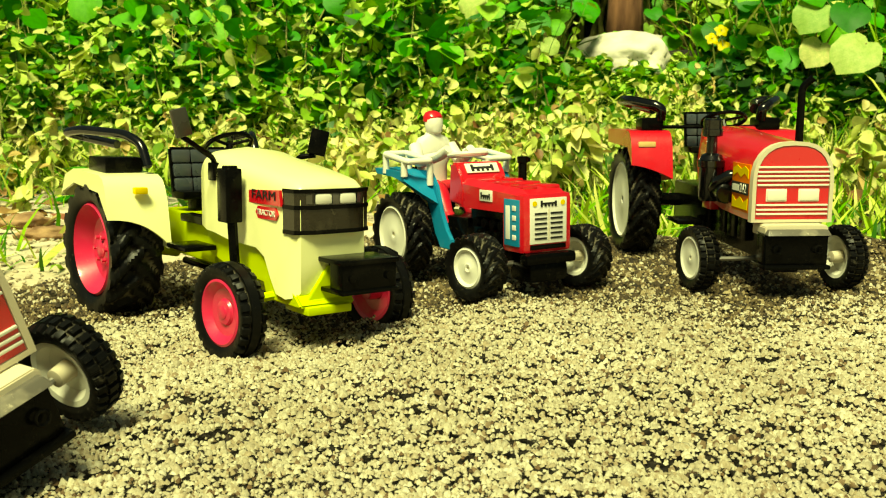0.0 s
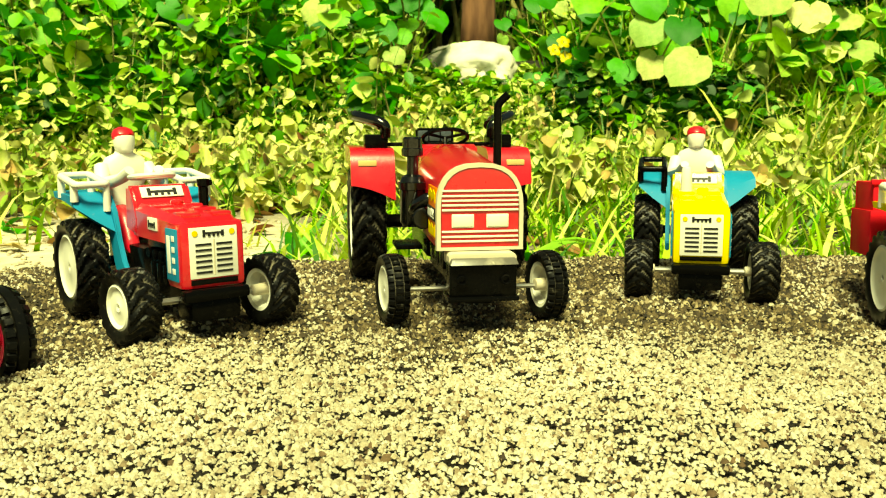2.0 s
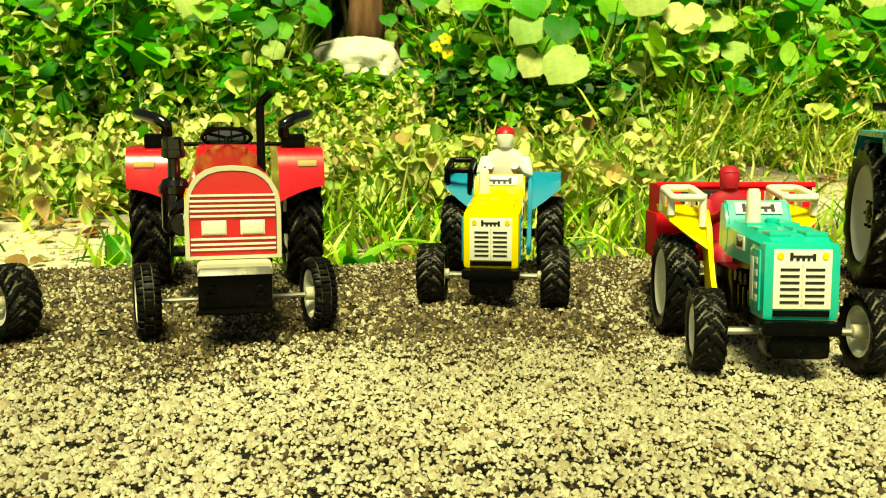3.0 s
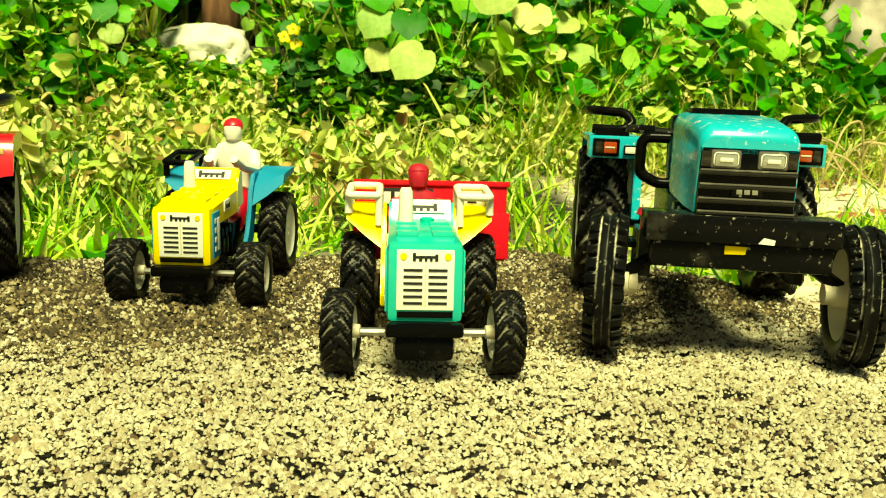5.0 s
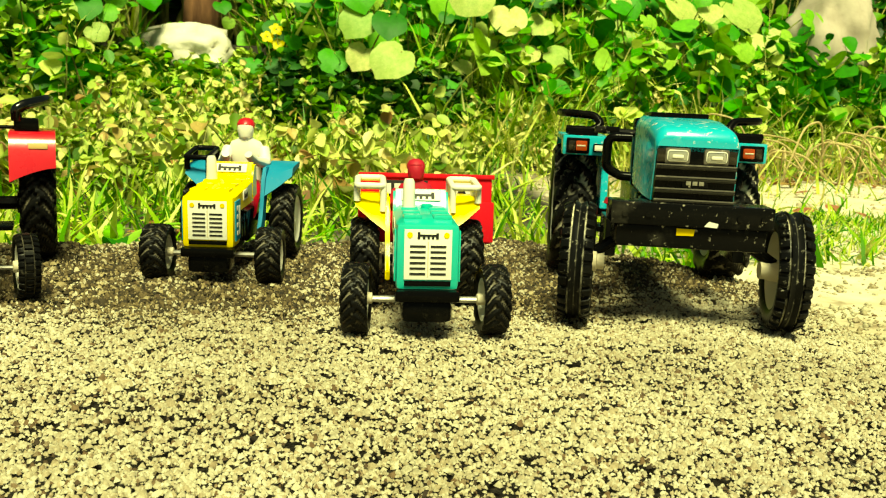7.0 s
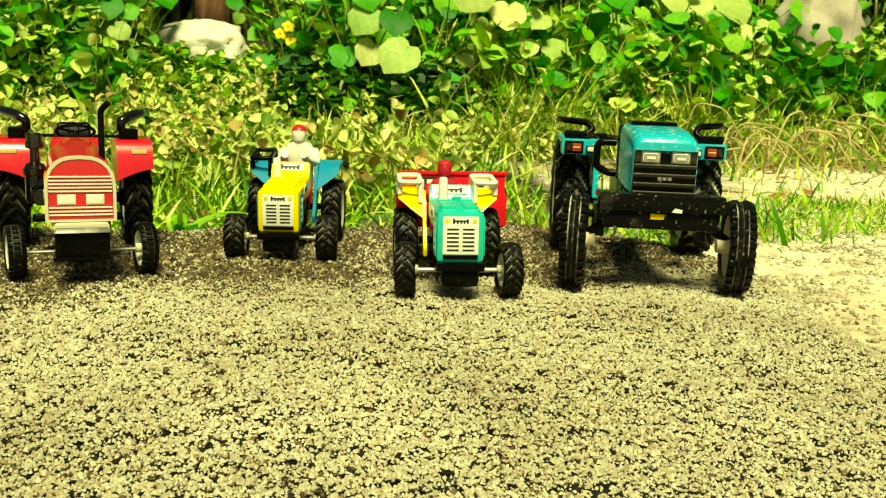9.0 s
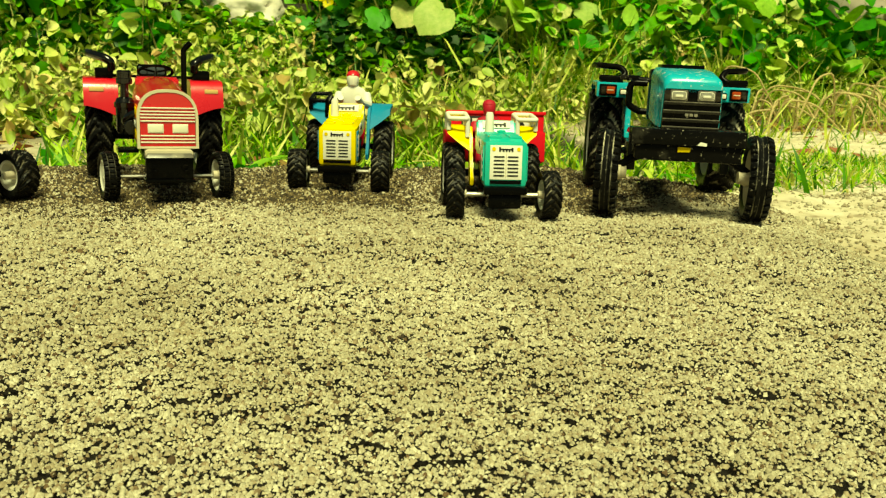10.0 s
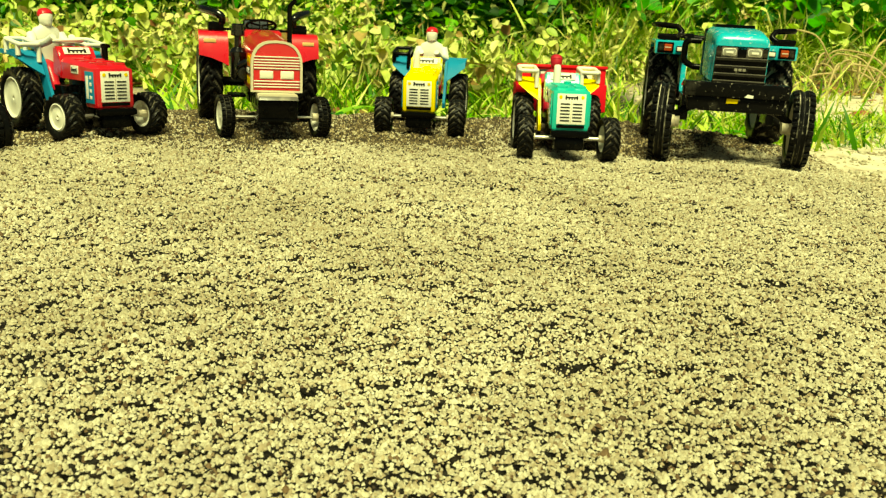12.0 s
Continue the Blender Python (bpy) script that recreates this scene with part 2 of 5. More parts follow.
def rough_material(name, stops, scale, depth, stretch=(1, 1, 1)):
    m, n, l, p = material(name)
    tc, mp = n.new("ShaderNodeTexCoord"), n.new("ShaderNodeMapping")
    mp.inputs["Scale"].default_value = stretch
    l.new(tc.outputs["Object"], mp.inputs["Vector"])
    tx = n.new("ShaderNodeTexNoise")
    tx.inputs["Scale"].default_value, tx.inputs["Detail"].default_value = scale, 8
    l.new(mp.outputs["Vector"], tx.inputs["Vector"])
    l.new(ramp(n, l, tx.outputs["Fac"], stops), p.inputs["Base Color"])
    p.inputs["Roughness"].default_value = 0.9
    bump(n, l, p, tx.outputs["Fac"], 0.9, depth)
    return m


M_BARK = rough_material("bark", [(0.3, (0.09, 0.035, 0.020)), (0.7, (0.30, 0.14, 0.075))], 40, 0.01, (1, 1, 0.2))
M_ROCK = rough_material("pale_stone", [(0.25, (0.42, 0.36, 0.30)), (0.5, (0.66, 0.62, 0.54)), (0.8, (0.78, 0.75, 0.68))], 14, 0.01)
M_CONC = rough_material("weathered_stone", [(0.25, (0.30, 0.25, 0.21)), (0.5, (0.44, 0.38, 0.33)), (0.8, (0.56, 0.50, 0.44))], 10, 0.01)
M_EARTH = rough_material("red_earth", [(0.3, (0.10, 0.035, 0.015)), (0.7, (0.42, 0.26, 0.14))], 60, 0.004)
M_CLOD = rough_material("dry_clod", [(0.3, (0.30, 0.23, 0.15)), (0.7, (0.58, 0.50, 0.38))], 50, 0.004)


# ---- mesh helpers: toy parts are drawn in millimetres ----
MM = 0.001


def part(name, bm, mat, parent, label=""):
    """One mesh object in metres under a thing, from a bmesh in millimetres."""
    bmesh.ops.scale(bm, vec=(MM, MM, MM), verts=bm.verts)
    bmesh.ops.recalc_face_normals(bm, faces=bm.faces)
    return link(name, bm, mat, parent, label)


def link(name, bm, mat, parent=None, label="", angle=38):
    me = bpy.data.meshes.new(name)
    for f in bm.faces:
        f.smooth = True
    for e in bm.edges:
        if len(e.link_faces) == 2 and e.calc_face_angle(0) > radians(angle):
            e.smooth = False
    bm.to_mesh(me)
    bm.free()
    for m in (mat if isinstance(mat, (list, tuple)) else [mat]):
        me.materials.append(m)
    ob = new(name, me)
    ob.parent = parent
    return tagged(ob, label) if label else ob


def thing(name, m, label, category, group=""):
    ob = new(name)
    ob.empty_display_size = 0.01
    ob.matrix_world = m
    return tagged(ob, label, category, group)


def box(x0, x1, y0, y1, z0, z1, bev=0.6, bm=None, taper=None):
    """A bevelled block; taper shrinks its top by (dx, dy) on every side."""
    b = bmesh.new()
    bmesh.ops.create_cube(b, size=1)
    for v in b.verts:
        up = v.co.z > 0
        dx, dy = taper if taper and up else (0, 0)
        v.co = ((x0 + dx if v.co.x < 0 else x1 - dx), (y0 + dy if v.co.y < 0 else y1 - dy), (z1 if up else z0))
    if bev:
        bmesh.ops.bevel(b, geom=b.edges[:], offset=bev, segments=2, affect="EDGES", profile=0.6)
    return merge(b, bm)


def merge(b, bm):
    if bm is None:
        return b
    me = bpy.data.meshes.new("tmp")
    b.to_mesh(me)
    b.free()
    bm.from_mesh(me)
    bpy.data.meshes.remove(me)
    return bm


def prism(points, axis, a, c, bev=0.5, bm=None):
    """A polygon pushed along an axis from a to c. axis x: points are (y, z); y: (x, z); z: (x, y)."""
    b = bmesh.new()
    put = {"x": lambda p, s: (s, p[0], p[1]), "y": lambda p, s: (p[0], s, p[1]), "z": lambda p, s: (p[0], p[1], s)}[axis]
    lo, hi = [b.verts.new(put(p, a)) for p in points], [b.verts.new(put(p, c)) for p in points]
    n = len(points)
    b.faces.new(lo), b.faces.new(hi[::-1])
    for i in range(n):
        b.faces.new((lo[i], lo[(i + 1) % n], hi[(i + 1) % n], hi[i]))
    if bev:
        bmesh.ops.bevel(b, geom=b.edges[:], offset=bev, segments=2, affect="EDGES", clamp_overlap=True)
    return merge(b, bm)


def loft(rings, bm=None, caps=True):
    """Skin over rings of points with the same count."""
    b = bmesh.new()
    vs = [[b.verts.new(p) for p in r] for r in rings]
    n = len(rings[0])
    for r0, r1 in zip(vs, vs[1:]):
        for i in range(n):
            b.faces.new((r0[i], r0[(i + 1) % n], r1[(i + 1) % n], r1[i]))
    if caps:
        b.faces.new(vs[0][::-1]), b.faces.new(vs[-1])
    return merge(b, bm)


def tube(points, r, bm=None, seg=8, smooth=4):
    """A round bar along a path with softened corners; r may be one radius or one per point."""
    pts = [Vector(p) for p in points]
    rad = list(r) if isinstance(r, (list, tuple)) else [r] * len(pts)
    fine, fr = [pts[0]], [rad[0]]
    for i in range(1, len(pts) - 1):
        a, p, c = pts[i - 1], pts[i], pts[i + 1]
        d = min((p - a).length, (c - p).length) * 0.35
        s, e = p + (a - p).normalized() * d, p + (c - p).normalized() * d
        for k in range(smooth + 1):
            u = k / smooth
            fine.append(s.lerp(p, u).lerp(p.lerp(e, u), u))
            fr.append(rad[i])
    fine.append(pts[-1]), fr.append(rad[-1])
    rings, side = [], None
    for i, p in enumerate(fine):
        way = (fine[min(i + 1, len(fine) - 1)] - fine[max(i - 1, 0)]).normalized()
        if side is None:
            side = way.orthogonal().normalized()
        side = (side - way * side.dot(way)).normalized()
        up = way.cross(side)
        rings.append([p + (side * math.cos(k * math.tau / seg) + up * math.sin(k * math.tau / seg)) * fr[i] for k in range(seg)])
    return loft(rings, bm)


def lathe(profile, seg=40, centre=(0, 0, 0), axis="x", bm=None, closed=False, caps=True):
    """Turn (along, radius) pairs about an axis."""
    b = bmesh.new()
    rows = []
    for a, r in profile:
        row = []
        for k in range(seg):
            c, s = math.cos(k * math.tau / seg) * r, math.sin(k * math.tau / seg) * r
            p = {"x": (a, c, s), "y": (c, a, s), "z": (c, s, a)}[axis]
            row.append(b.verts.new(Vector(p) + Vector(centre)))
        rows.append(row)
    pairs = list(zip(rows, rows[1:])) + ([(rows[-1], rows[0])] if closed else [])
    for r0, r1 in pairs:
        for k in range(seg):
            b.faces.new((r0[k], r0[(k + 1) % seg], r1[(k + 1) % seg], r1[k]))
    if caps and not closed:
        b.faces.new(rows[0][::-1]), b.faces.new(rows[-1])
    return merge(b, bm)


def ring(centre, radius, r, tilt, bm=None, seg=28):
    """A torus that leans back about x by tilt degrees."""
    turn = Matrix.Translation(centre) @ Matrix.Rotation(radians(tilt), 4, "X")
    rings = []
    for k in range(seg + 1):
        a = k * math.tau / seg
        rings.append([turn @ Vector(((radius + r * math.cos(b)) * math.cos(a), (radius + r * math.cos(b)) * math.sin(a), r * math.sin(b))) for b in [j * math.tau / 8 for j in range(8)]])
    return loft(rings, bm, caps=False)


def wheel(parent, name, centre, R, W, rim_r, rim_mat, style, steer=0.0, out=1, hub_mat=None, tyre_mat=None, lugs=16, dish=0.35, flat=False):
    """A toy wheel: a tyre with its tread, and a dished rim. out: the sign of x on its outer side."""
    h = W / 2
    depth = R * 0.085 if style == "chevron" else R * 0.07
    r0 = R - depth
    low = r0 - rim_r
    if style == "chevron":
        across, steps = np.linspace(-1, 1, 17), 10
    else:
        across, steps = np.array([-1, -0.94, -0.5, -0.45, -0.38, -0.33, -0.02, 0.02, 0.33, 0.38, 0.45, 0.5, 0.94, 1]), 8
    n = lugs * steps
    a = np.arange(n) * math.tau / n

    def tread(s):
        """How far the rubber stands out of the groove at one place across the tyre, all the way round: 0 to 1."""
        if style == "chevron":
            high = np.zeros(n)
            for side in (-1, 1):
                u = s * side
                if u < -0.14:
                    continue
                turns = lugs * (a - u * abs(u) * 0.30 - u * 0.16) / math.tau + (0.5 if side > 0 else 0)
                high = np.maximum(high, np.clip((0.27 + 0.05 * u - np.abs(turns - np.round(turns))) / 0.09, 0, 1))
            return high
        if 0.36 < abs(s) < 0.47:
            return np.zeros(n)
        if abs(s) < 0.36 and style != "block":
            return np.full(n, 0.25 if abs(s) < 0.03 and style == "worn" else 1.0)
        turns = lugs * a / math.tau + (0.5 if abs(s) < 0.36 else 0)
        return np.clip((0.37 - np.abs(turns - np.round(turns))) / 0.1, 0, 1)
    rows = [(np.full(n, -h * 0.72), np.full(n, rim_r)), (np.full(n, -h * 0.95), np.full(n, rim_r + low * 0.35)), (np.full(n, -h), np.full(n, rim_r + low * 0.68))]
    for s in across:
        up = tread(s)
        rows.append((s * h * (1 + 0.03 * up), r0 - R * 0.05 * s ** 6 + depth * up * (1 - 0.35 * s ** 8)))
    rows += [(-x, r) for x, r in rows[2::-1]] + [(np.full(n, h * 0.5), np.full(n, rim_r - 1.0)), (np.full(n, -h * 0.5), np.full(n, rim_r - 1.0))]
    V = np.stack([np.stack([x, r * np.cos(a), r * np.sin(a)], -1) for x, r in rows])
    turn = Matrix.Translation(centre) @ Matrix.Rotation(radians(steer), 4, "Z")
    idx = np.arange(len(rows) * n).reshape(len(rows), n)
    idx = np.concatenate([idx, idx[:1]])
    quads = np.stack([idx[:-1], np.roll(idx[:-1], -1, 1), np.roll(idx[1:], -1, 1), idx[1:]], -1).reshape(-1, 4)
    me = bpy.data.meshes.new(name)
    me.from_pydata((V.reshape(-1, 3) * MM).tolist(), [], quads[:, ::-1].tolist())
    me.transform(Matrix.Diagonal((MM, MM, MM, 1)) @ turn @ Matrix.Diagonal((1 / MM, 1 / MM, 1 / MM, 1)))
    me.shade_smooth()
    me.set_sharp_from_angle(angle=radians(42))
    me.materials.append(tyre_mat or M_RUBBER)
    top = new(name, me)
    top.parent = parent
    o = out
    prof = [(o * h * 0.80, rim_r + 0.4), (o * h * 0.88, rim_r - 0.6), (o * h * 0.74, rim_r - 1.6), (o * h * dish, rim_r * 0.72), (o * h * dish * 0.8, rim_r * 0.42),
            (o * h * (dish + 0.12), rim_r * 0.36), (o * h * (dish + 0.2), rim_r * 0.16), (-o * h * 0.05, rim_r * 0.15), (-o * h * 0.1, rim_r * 0.7), (-o * h * 0.74, rim_r - 1.4), (-o * h * 0.82, rim_r + 0.3)]
    if flat:
        prof[3:7] = [(o * h * 0.70, rim_r * 0.8), (o * h * 0.70, rim_r * 0.3), (o * h * 0.78, rim_r * 0.2), (o * h * 0.74, rim_r * 0.1)]
        dish = 0.3
    rim = lathe(prof, 40, caps=False)
    bmesh.ops.transform(rim, matrix=turn, verts=rim.verts)
    part("rim", rim, rim_mat, top)
    hub = lathe([(-o * h * 1.25, rim_r * 0.2), (-o * h * 1.2, rim_r * 0.27), (-o * h * 0.1, rim_r * 0.3), (o * h * (dish + 0.22), rim_r * 0.2), (o * h * (dish + 0.3), rim_r * 0.12)], 20)
    if R > 25:
        for k in range(6):
            a = k * math.tau / 6
            lathe([(o * h * dish * 0.6, 1.1), (o * h * (dish + 0.3), 1.0)], 6, (0, math.cos(a) * rim_r * 0.28, math.sin(a) * rim_r * 0.28), bm=hub)
    bmesh.ops.transform(hub, matrix=turn, verts=hub.verts)
    part("hub", hub, hub_mat or rim_mat, top)
    return top


def lettering(words, size, mat, parent, m, depth=0.12):
    """Printed words as a thin mesh; size is the letters' height in millimetres."""
    cu = bpy.data.curves.new("words", "FONT")
    cu.body, cu.size, cu.align_x, cu.align_y, cu.extrude = words, size * 1.4, "CENTER", "CENTER", depth
    tmp = bpy.data.objects.new("words", cu)
    scene.collection.objects.link(tmp)
    bpy.context.view_layer.update()
    me = bpy.data.meshes.new_from_object(tmp.evaluated_get(bpy.context.evaluated_depsgraph_get()))
    bpy.data.objects.remove(tmp)
    me.transform(Matrix.Diagonal((MM, MM, MM, 1)) @ m)
    me.materials.clear()
    me.materials.append(mat)
    ob = new("lettering", me)
    ob.parent = parent
    return ob


def stand(x, y, z, heading):
    """Where a toy stands: its front axle's middle on the sand, and the degrees by which it faces from -y towards +x."""
    return pose(x, y, z, 0, 0, heading)


def seat(parent, y, z, w=18, h=18, d=16):
    b = box(-w / 2, w / 2, y, y + d, z, z + 4, 1.2)
    prism([(y + d - 4, z + 2), (y + d, z + 2), (y + d + 4, z + h), (y + d + 1, z + h + 0.5)], "x", -w / 2, w / 2, 1.0, b)
    s = part("seat", b, M_BLACK, parent, "black tufted seat")
    for i in range(3):
        for j in range(3):
            u = (i + 0.5) / 3
            part("cushion_pad", box(-w / 2 + 1 + j * (w - 2) / 3, -w / 2 + 0.4 + (j + 1) * (w - 2) / 3, y + d - 3.6 + u * 4 - 1, y + d - 1.6 + u * 4, z + 3.6 + i * (h - 4) / 3, z + 3.0 + (i + 1) * (h - 4) / 3, 0.8), M_SEAT, s)
    part("seat_post", box(-w / 4, w / 4, y + 3, y + d - 2, z - 12, z + 1, 0.8), M_BLACK, parent)


def steering(parent, y, z, r=10, tilt=-35):
    b = ring((0, y, z), r, 1.1, tilt)
    for k in range(3):
        a = math.radians(90 + 120 * k)
        c, s = math.cos(radians(tilt)), math.sin(radians(tilt))
        tube([(0, y, z), (r * math.cos(a), y + r * math.sin(a) * c, z + r * math.sin(a) * s)], 0.8, b, 6)
    w = part("steering_wheel", b, M_BLACK, parent)
    part("steering_column", tube([(0, y, z), (0, y - 9, z - 14)], 1.4), M_BLACK, w)


# ---- the sand heap and the ground ----
HEAP = [(-0.06, -0.32), (0.42, -0.34), (0.52, -0.1), (0.54, 0.2), (0.61, 0.36), (0.62, 0.46), (0.60, 0.52), (0.52, 0.63), (0.05, 0.645), (-0.12, 0.63), (-0.235, 0.53), (-0.29, 0.43), (-0.27, 0.28), (-0.2, 0.1)]
LOW = -0.03


def inside(x, y):
    """Metres by which a place lies inside the heap's outline; negative outside."""
    x, y = np.asarray(x, float), np.asarray(y, float)
    best, cross = np.full(x.shape, 1e9), np.zeros(x.shape, bool)
    for (ax, ay), (bx, by) in zip(HEAP, HEAP[1:] + HEAP[:1]):
        ex, ey = bx - ax, by - ay
        u = np.clip(((x - ax) * ex + (y - ay) * ey) / (ex * ex + ey * ey), 0, 1)
        best = np.minimum(best, np.hypot(x - ax - u * ex, y - ay - u * ey))
        hit = ((ay > y) != (by > y)) & (x < ex * (y - ay) / (ey if ey else 1e-9) + ax)
        cross ^= hit
    return np.where(cross, best, -best)


def waves(x, y, seed, scale, count=9):
    """Smooth uneven ground from a few crossed waves, about -1 to 1."""
    r = np.random.RandomState(seed)
    out = np.zeros(np.shape(x))
    for _ in range(count):
        a, f, p = r.uniform(0, math.tau), r.uniform(0.5, 1.6) / scale, r.uniform(0, math.tau)
        out += np.sin((x * math.cos(a) + y * math.sin(a)) * f * math.tau + p)
    return out / count ** 0.5 / 1.5


def dip(x, y, cx, cy, r, depth):
    return -depth * np.exp(-((x - cx) ** 2 + (y - cy) ** 2) / (2 * r * r))


def sand_height(x, y):
    d = inside(x, y)
    u = np.clip(0.5 + d / 0.08, 0, 1)
    edge = (1 - u * u * (3 - 2 * u)) * -0.04
    return edge + 0.0016 * waves(x, y, 3, 0.09) + 0.001 * waves(x, y, 4, 0.03) + 0.0009 * waves(x, y, 5, 0.013) + dip(x, y, -0.16, 0.42, 0.07, 0.010) + dip(x, y, 0.27, 0.50, 0.06, 0.004) + dip(x, y, -0.205, 0.2, 0.035, 0.022) + dip(x, y, 0.37, 0.435, 0.035, 0.005) + dip(x, y, -0.025, 0.49, 0.035, 0.004) + dip(x, y, -0.10, 0.338, 0.024, 0.005) + dip(x, y, -0.047, 0.39, 0.022, 0.003) + dip(x, y, 0.436, 0.373, 0.03, 0.0035) + dip(x, y, 0.534, 0.329, 0.03, 0.0035)


def ground_height(x, y):
    x, y = np.asarray(x, float), np.asarray(y, float)
    u = np.clip((y - 1.55) / 1.1, 0, 1)
    bank = 0.27 * u * u * (3 - 2 * u) + np.clip(y - 2.65, 0, 3) * 0.06 + 1.1 * np.clip((y - 3.3) / 1.2, 0, 1) ** 2
    near = np.clip(1 - np.maximum(np.abs(x), np.abs(y)) / 12, 0, 1)
    return LOW + bank + near * (0.006 * waves(x, y, 7, 0.5) + 0.003 * waves(x, y, 8, 0.12))


def sheet(name, xs, ys, height, mat, keep=None):
    X, Y = np.meshgrid(xs, ys)
    Z = height(X, Y)
    nx, ny = len(xs), len(ys)
    idx = np.arange(nx * ny).reshape(ny, nx)
    quads = np.stack([idx[:-1, :-1], idx[:-1, 1:], idx[1:, 1:], idx[1:, :-1]], -1).reshape(-1, 4)
    if keep is not None:
        ok = keep(X, Y).ravel()
        quads = quads[ok[quads].all(1)]
    me = bpy.data.meshes.new(name)
    me.from_pydata(np.stack([X, Y, Z], -1).reshape(-1, 3).tolist(), [], quads.tolist())
    me.shade_smooth()
    me.materials.append(mat)
    return new(name, me)


far = np.geomspace(2.6, 400, 22)
near_x = np.arange(-2.5, 3.5, 0.045)
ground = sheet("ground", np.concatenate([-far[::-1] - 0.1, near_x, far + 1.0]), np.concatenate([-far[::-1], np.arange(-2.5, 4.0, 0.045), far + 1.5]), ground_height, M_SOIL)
tagged(ground, "pale trodden soil rising to a weedy bank", "ground", kind="structure")
heap = sheet("sand_heap", np.arange(-0.45, 0.72, 0.006), np.arange(-0.9, 0.72, 0.006), lambda x, y: sand_height(x, y) - 0.0042, M_DAMP_SHADE, lambda x, y: inside(x, y) > -0.06)
tagged(heap, "low flat heap of coarse damp sand, blackened for shade in its pits", "sand", kind="structure")


def scatter(name, verts, faces, places, scales, turns, mat, stretch=None, soft=True):
    """Many copies of a small shape joined into one mesh. turns: one 3 x 3 matrix each."""
    verts = np.asarray(verts, float)
    n, k = len(places), len(verts)
    V = np.einsum("nij,kj->nki", turns, verts) if stretch is None else np.einsum("nij,nkj->nki", turns, verts[None] * stretch[:, None])
    V = V * np.asarray(scales)[:, None, None] + np.asarray(places)[:, None]
    me = bpy.data.meshes.new(name)
    sizes = np.array([len(f) for f in faces])
    flat = np.concatenate([np.asarray(f) for f in faces])
    loops = (flat[None] + (np.arange(n) * k)[:, None]).ravel()
    me.vertices.add(n * k)
    me.vertices.foreach_set("co", V.ravel())
    me.loops.add(len(loops))
    me.loops.foreach_set("vertex_index", loops.astype(np.int32))
    total = np.tile(sizes, n)
    me.polygons.add(len(total))
    me.polygons.foreach_set("loop_start", np.concatenate([[0], np.cumsum(total)[:-1]]).astype(np.int32))
    me.update(calc_edges=True)
    me.validate()
    if soft:
        me.shade_smooth()
    me.materials.append(mat)
    return new(name, me)


def spins(rng, n, tilt=math.pi):
    """Random turns: any heading, and a lean of up to tilt."""
    a, b, c = rng.uniform(0, math.tau, n), rng.uniform(-tilt, tilt, n), rng.uniform(0, math.tau, n)
    z, o = np.zeros(n), np.ones(n)

    def rz(t):
        return np.stack([np.cos(t), -np.sin(t), z, np.sin(t), np.cos(t), z, z, z, o], -1).reshape(n, 3, 3)
    rx = np.stack([o, z, z, z, np.cos(b), -np.sin(b), z, np.sin(b), np.cos(b)], -1).reshape(n, 3, 3)
    return rz(a) @ rx @ rz(c)


LUMP = [(math.cos(k * math.tau / 5), math.sin(k * math.tau / 5), -0.45) for k in range(5)] + [(0.6 * math.cos(radians(36 + 120 * k)), 0.6 * math.sin(radians(36 + 120 * k)), 0.5) for k in range(3)]
LUMP_FACES = [(0, 1, 5), (1, 2, 6), (2, 3, 6), (3, 4, 7), (4, 0, 7), (1, 6, 5), (3, 7, 6), (0, 5, 7), (5, 6, 7)]


HIP = [(1, 0.1, -0.45), (0.1, 0.85, -0.45), (-1, -0.1, -0.45), (-0.1, -0.85, -0.45), (0.42, -0.1, 0.55), (-0.42, 0.1, 0.5)]
HIP_FACES = [(0, 1, 4), (1, 2, 5, 4), (2, 3, 5), (3, 0, 4, 5)]


def well_seen(x, y):
    """The stretch of the heap before and between the toys."""
    return (x < 0.36 + 0.9 * y) & (x > np.where(y < 0.15, 0.0 - 0.35 * y, -0.03 - 0.6 * y)) & (y > -0.13)


def grains(name, y0, y1, step, size, seed, label, mat=None, part_of=None, gaps=-0.38, where=well_seen, shape=(LUMP, LUMP_FACES)):
    """Rounded sand crumbs, heaped in small clumps with pits between them."""
    rng = np.random.RandomState(seed)
    gx, gy = np.meshgrid(np.arange(-0.40, 0.70, step), np.arange(y0, y1, step))
    x = gx.ravel() + rng.uniform(-0.6, 0.6, gx.size) * step
    y = gy.ravel() + rng.uniform(-0.6, 0.6, gx.size) * step
    ok = where(x, y) & (inside(x, y) > -0.045 + 0.02 * waves(x, y, 9, 0.05))
    x, y = x[ok], y[ok]
    crumb = 0.6 * waves(x, y, seed + 20, 0.0085, 24) + 0.9 * waves(x, y, seed + 21, 0.0034, 24)
    ok = crumb > gaps + 0.2 * waves(x, y, 63, 0.05) + rng.normal(0, 0.15, x.size)
    if part_of:
        ok &= part_of(x, y, rng)
    x, y, crumb = x[ok], y[ok], crumb[ok]
    s = size * np.exp(rng.normal(0, 0.32, x.size))
    z = sand_height(x, y) + np.clip(crumb, -1.2, 0.7) * 0.0013 + rng.uniform(-0.4, 0.35, x.size) * size
    stretch = rng.uniform(0.75, 1.35, (x.size, 3))
    ob = scatter(name, *shape, np.stack([x, y, z], -1), s, spins(rng, x.size, 0.55), mat or M_GRAIN, stretch, True)
    return tagged(ob, label, "sand", kind="stuff")


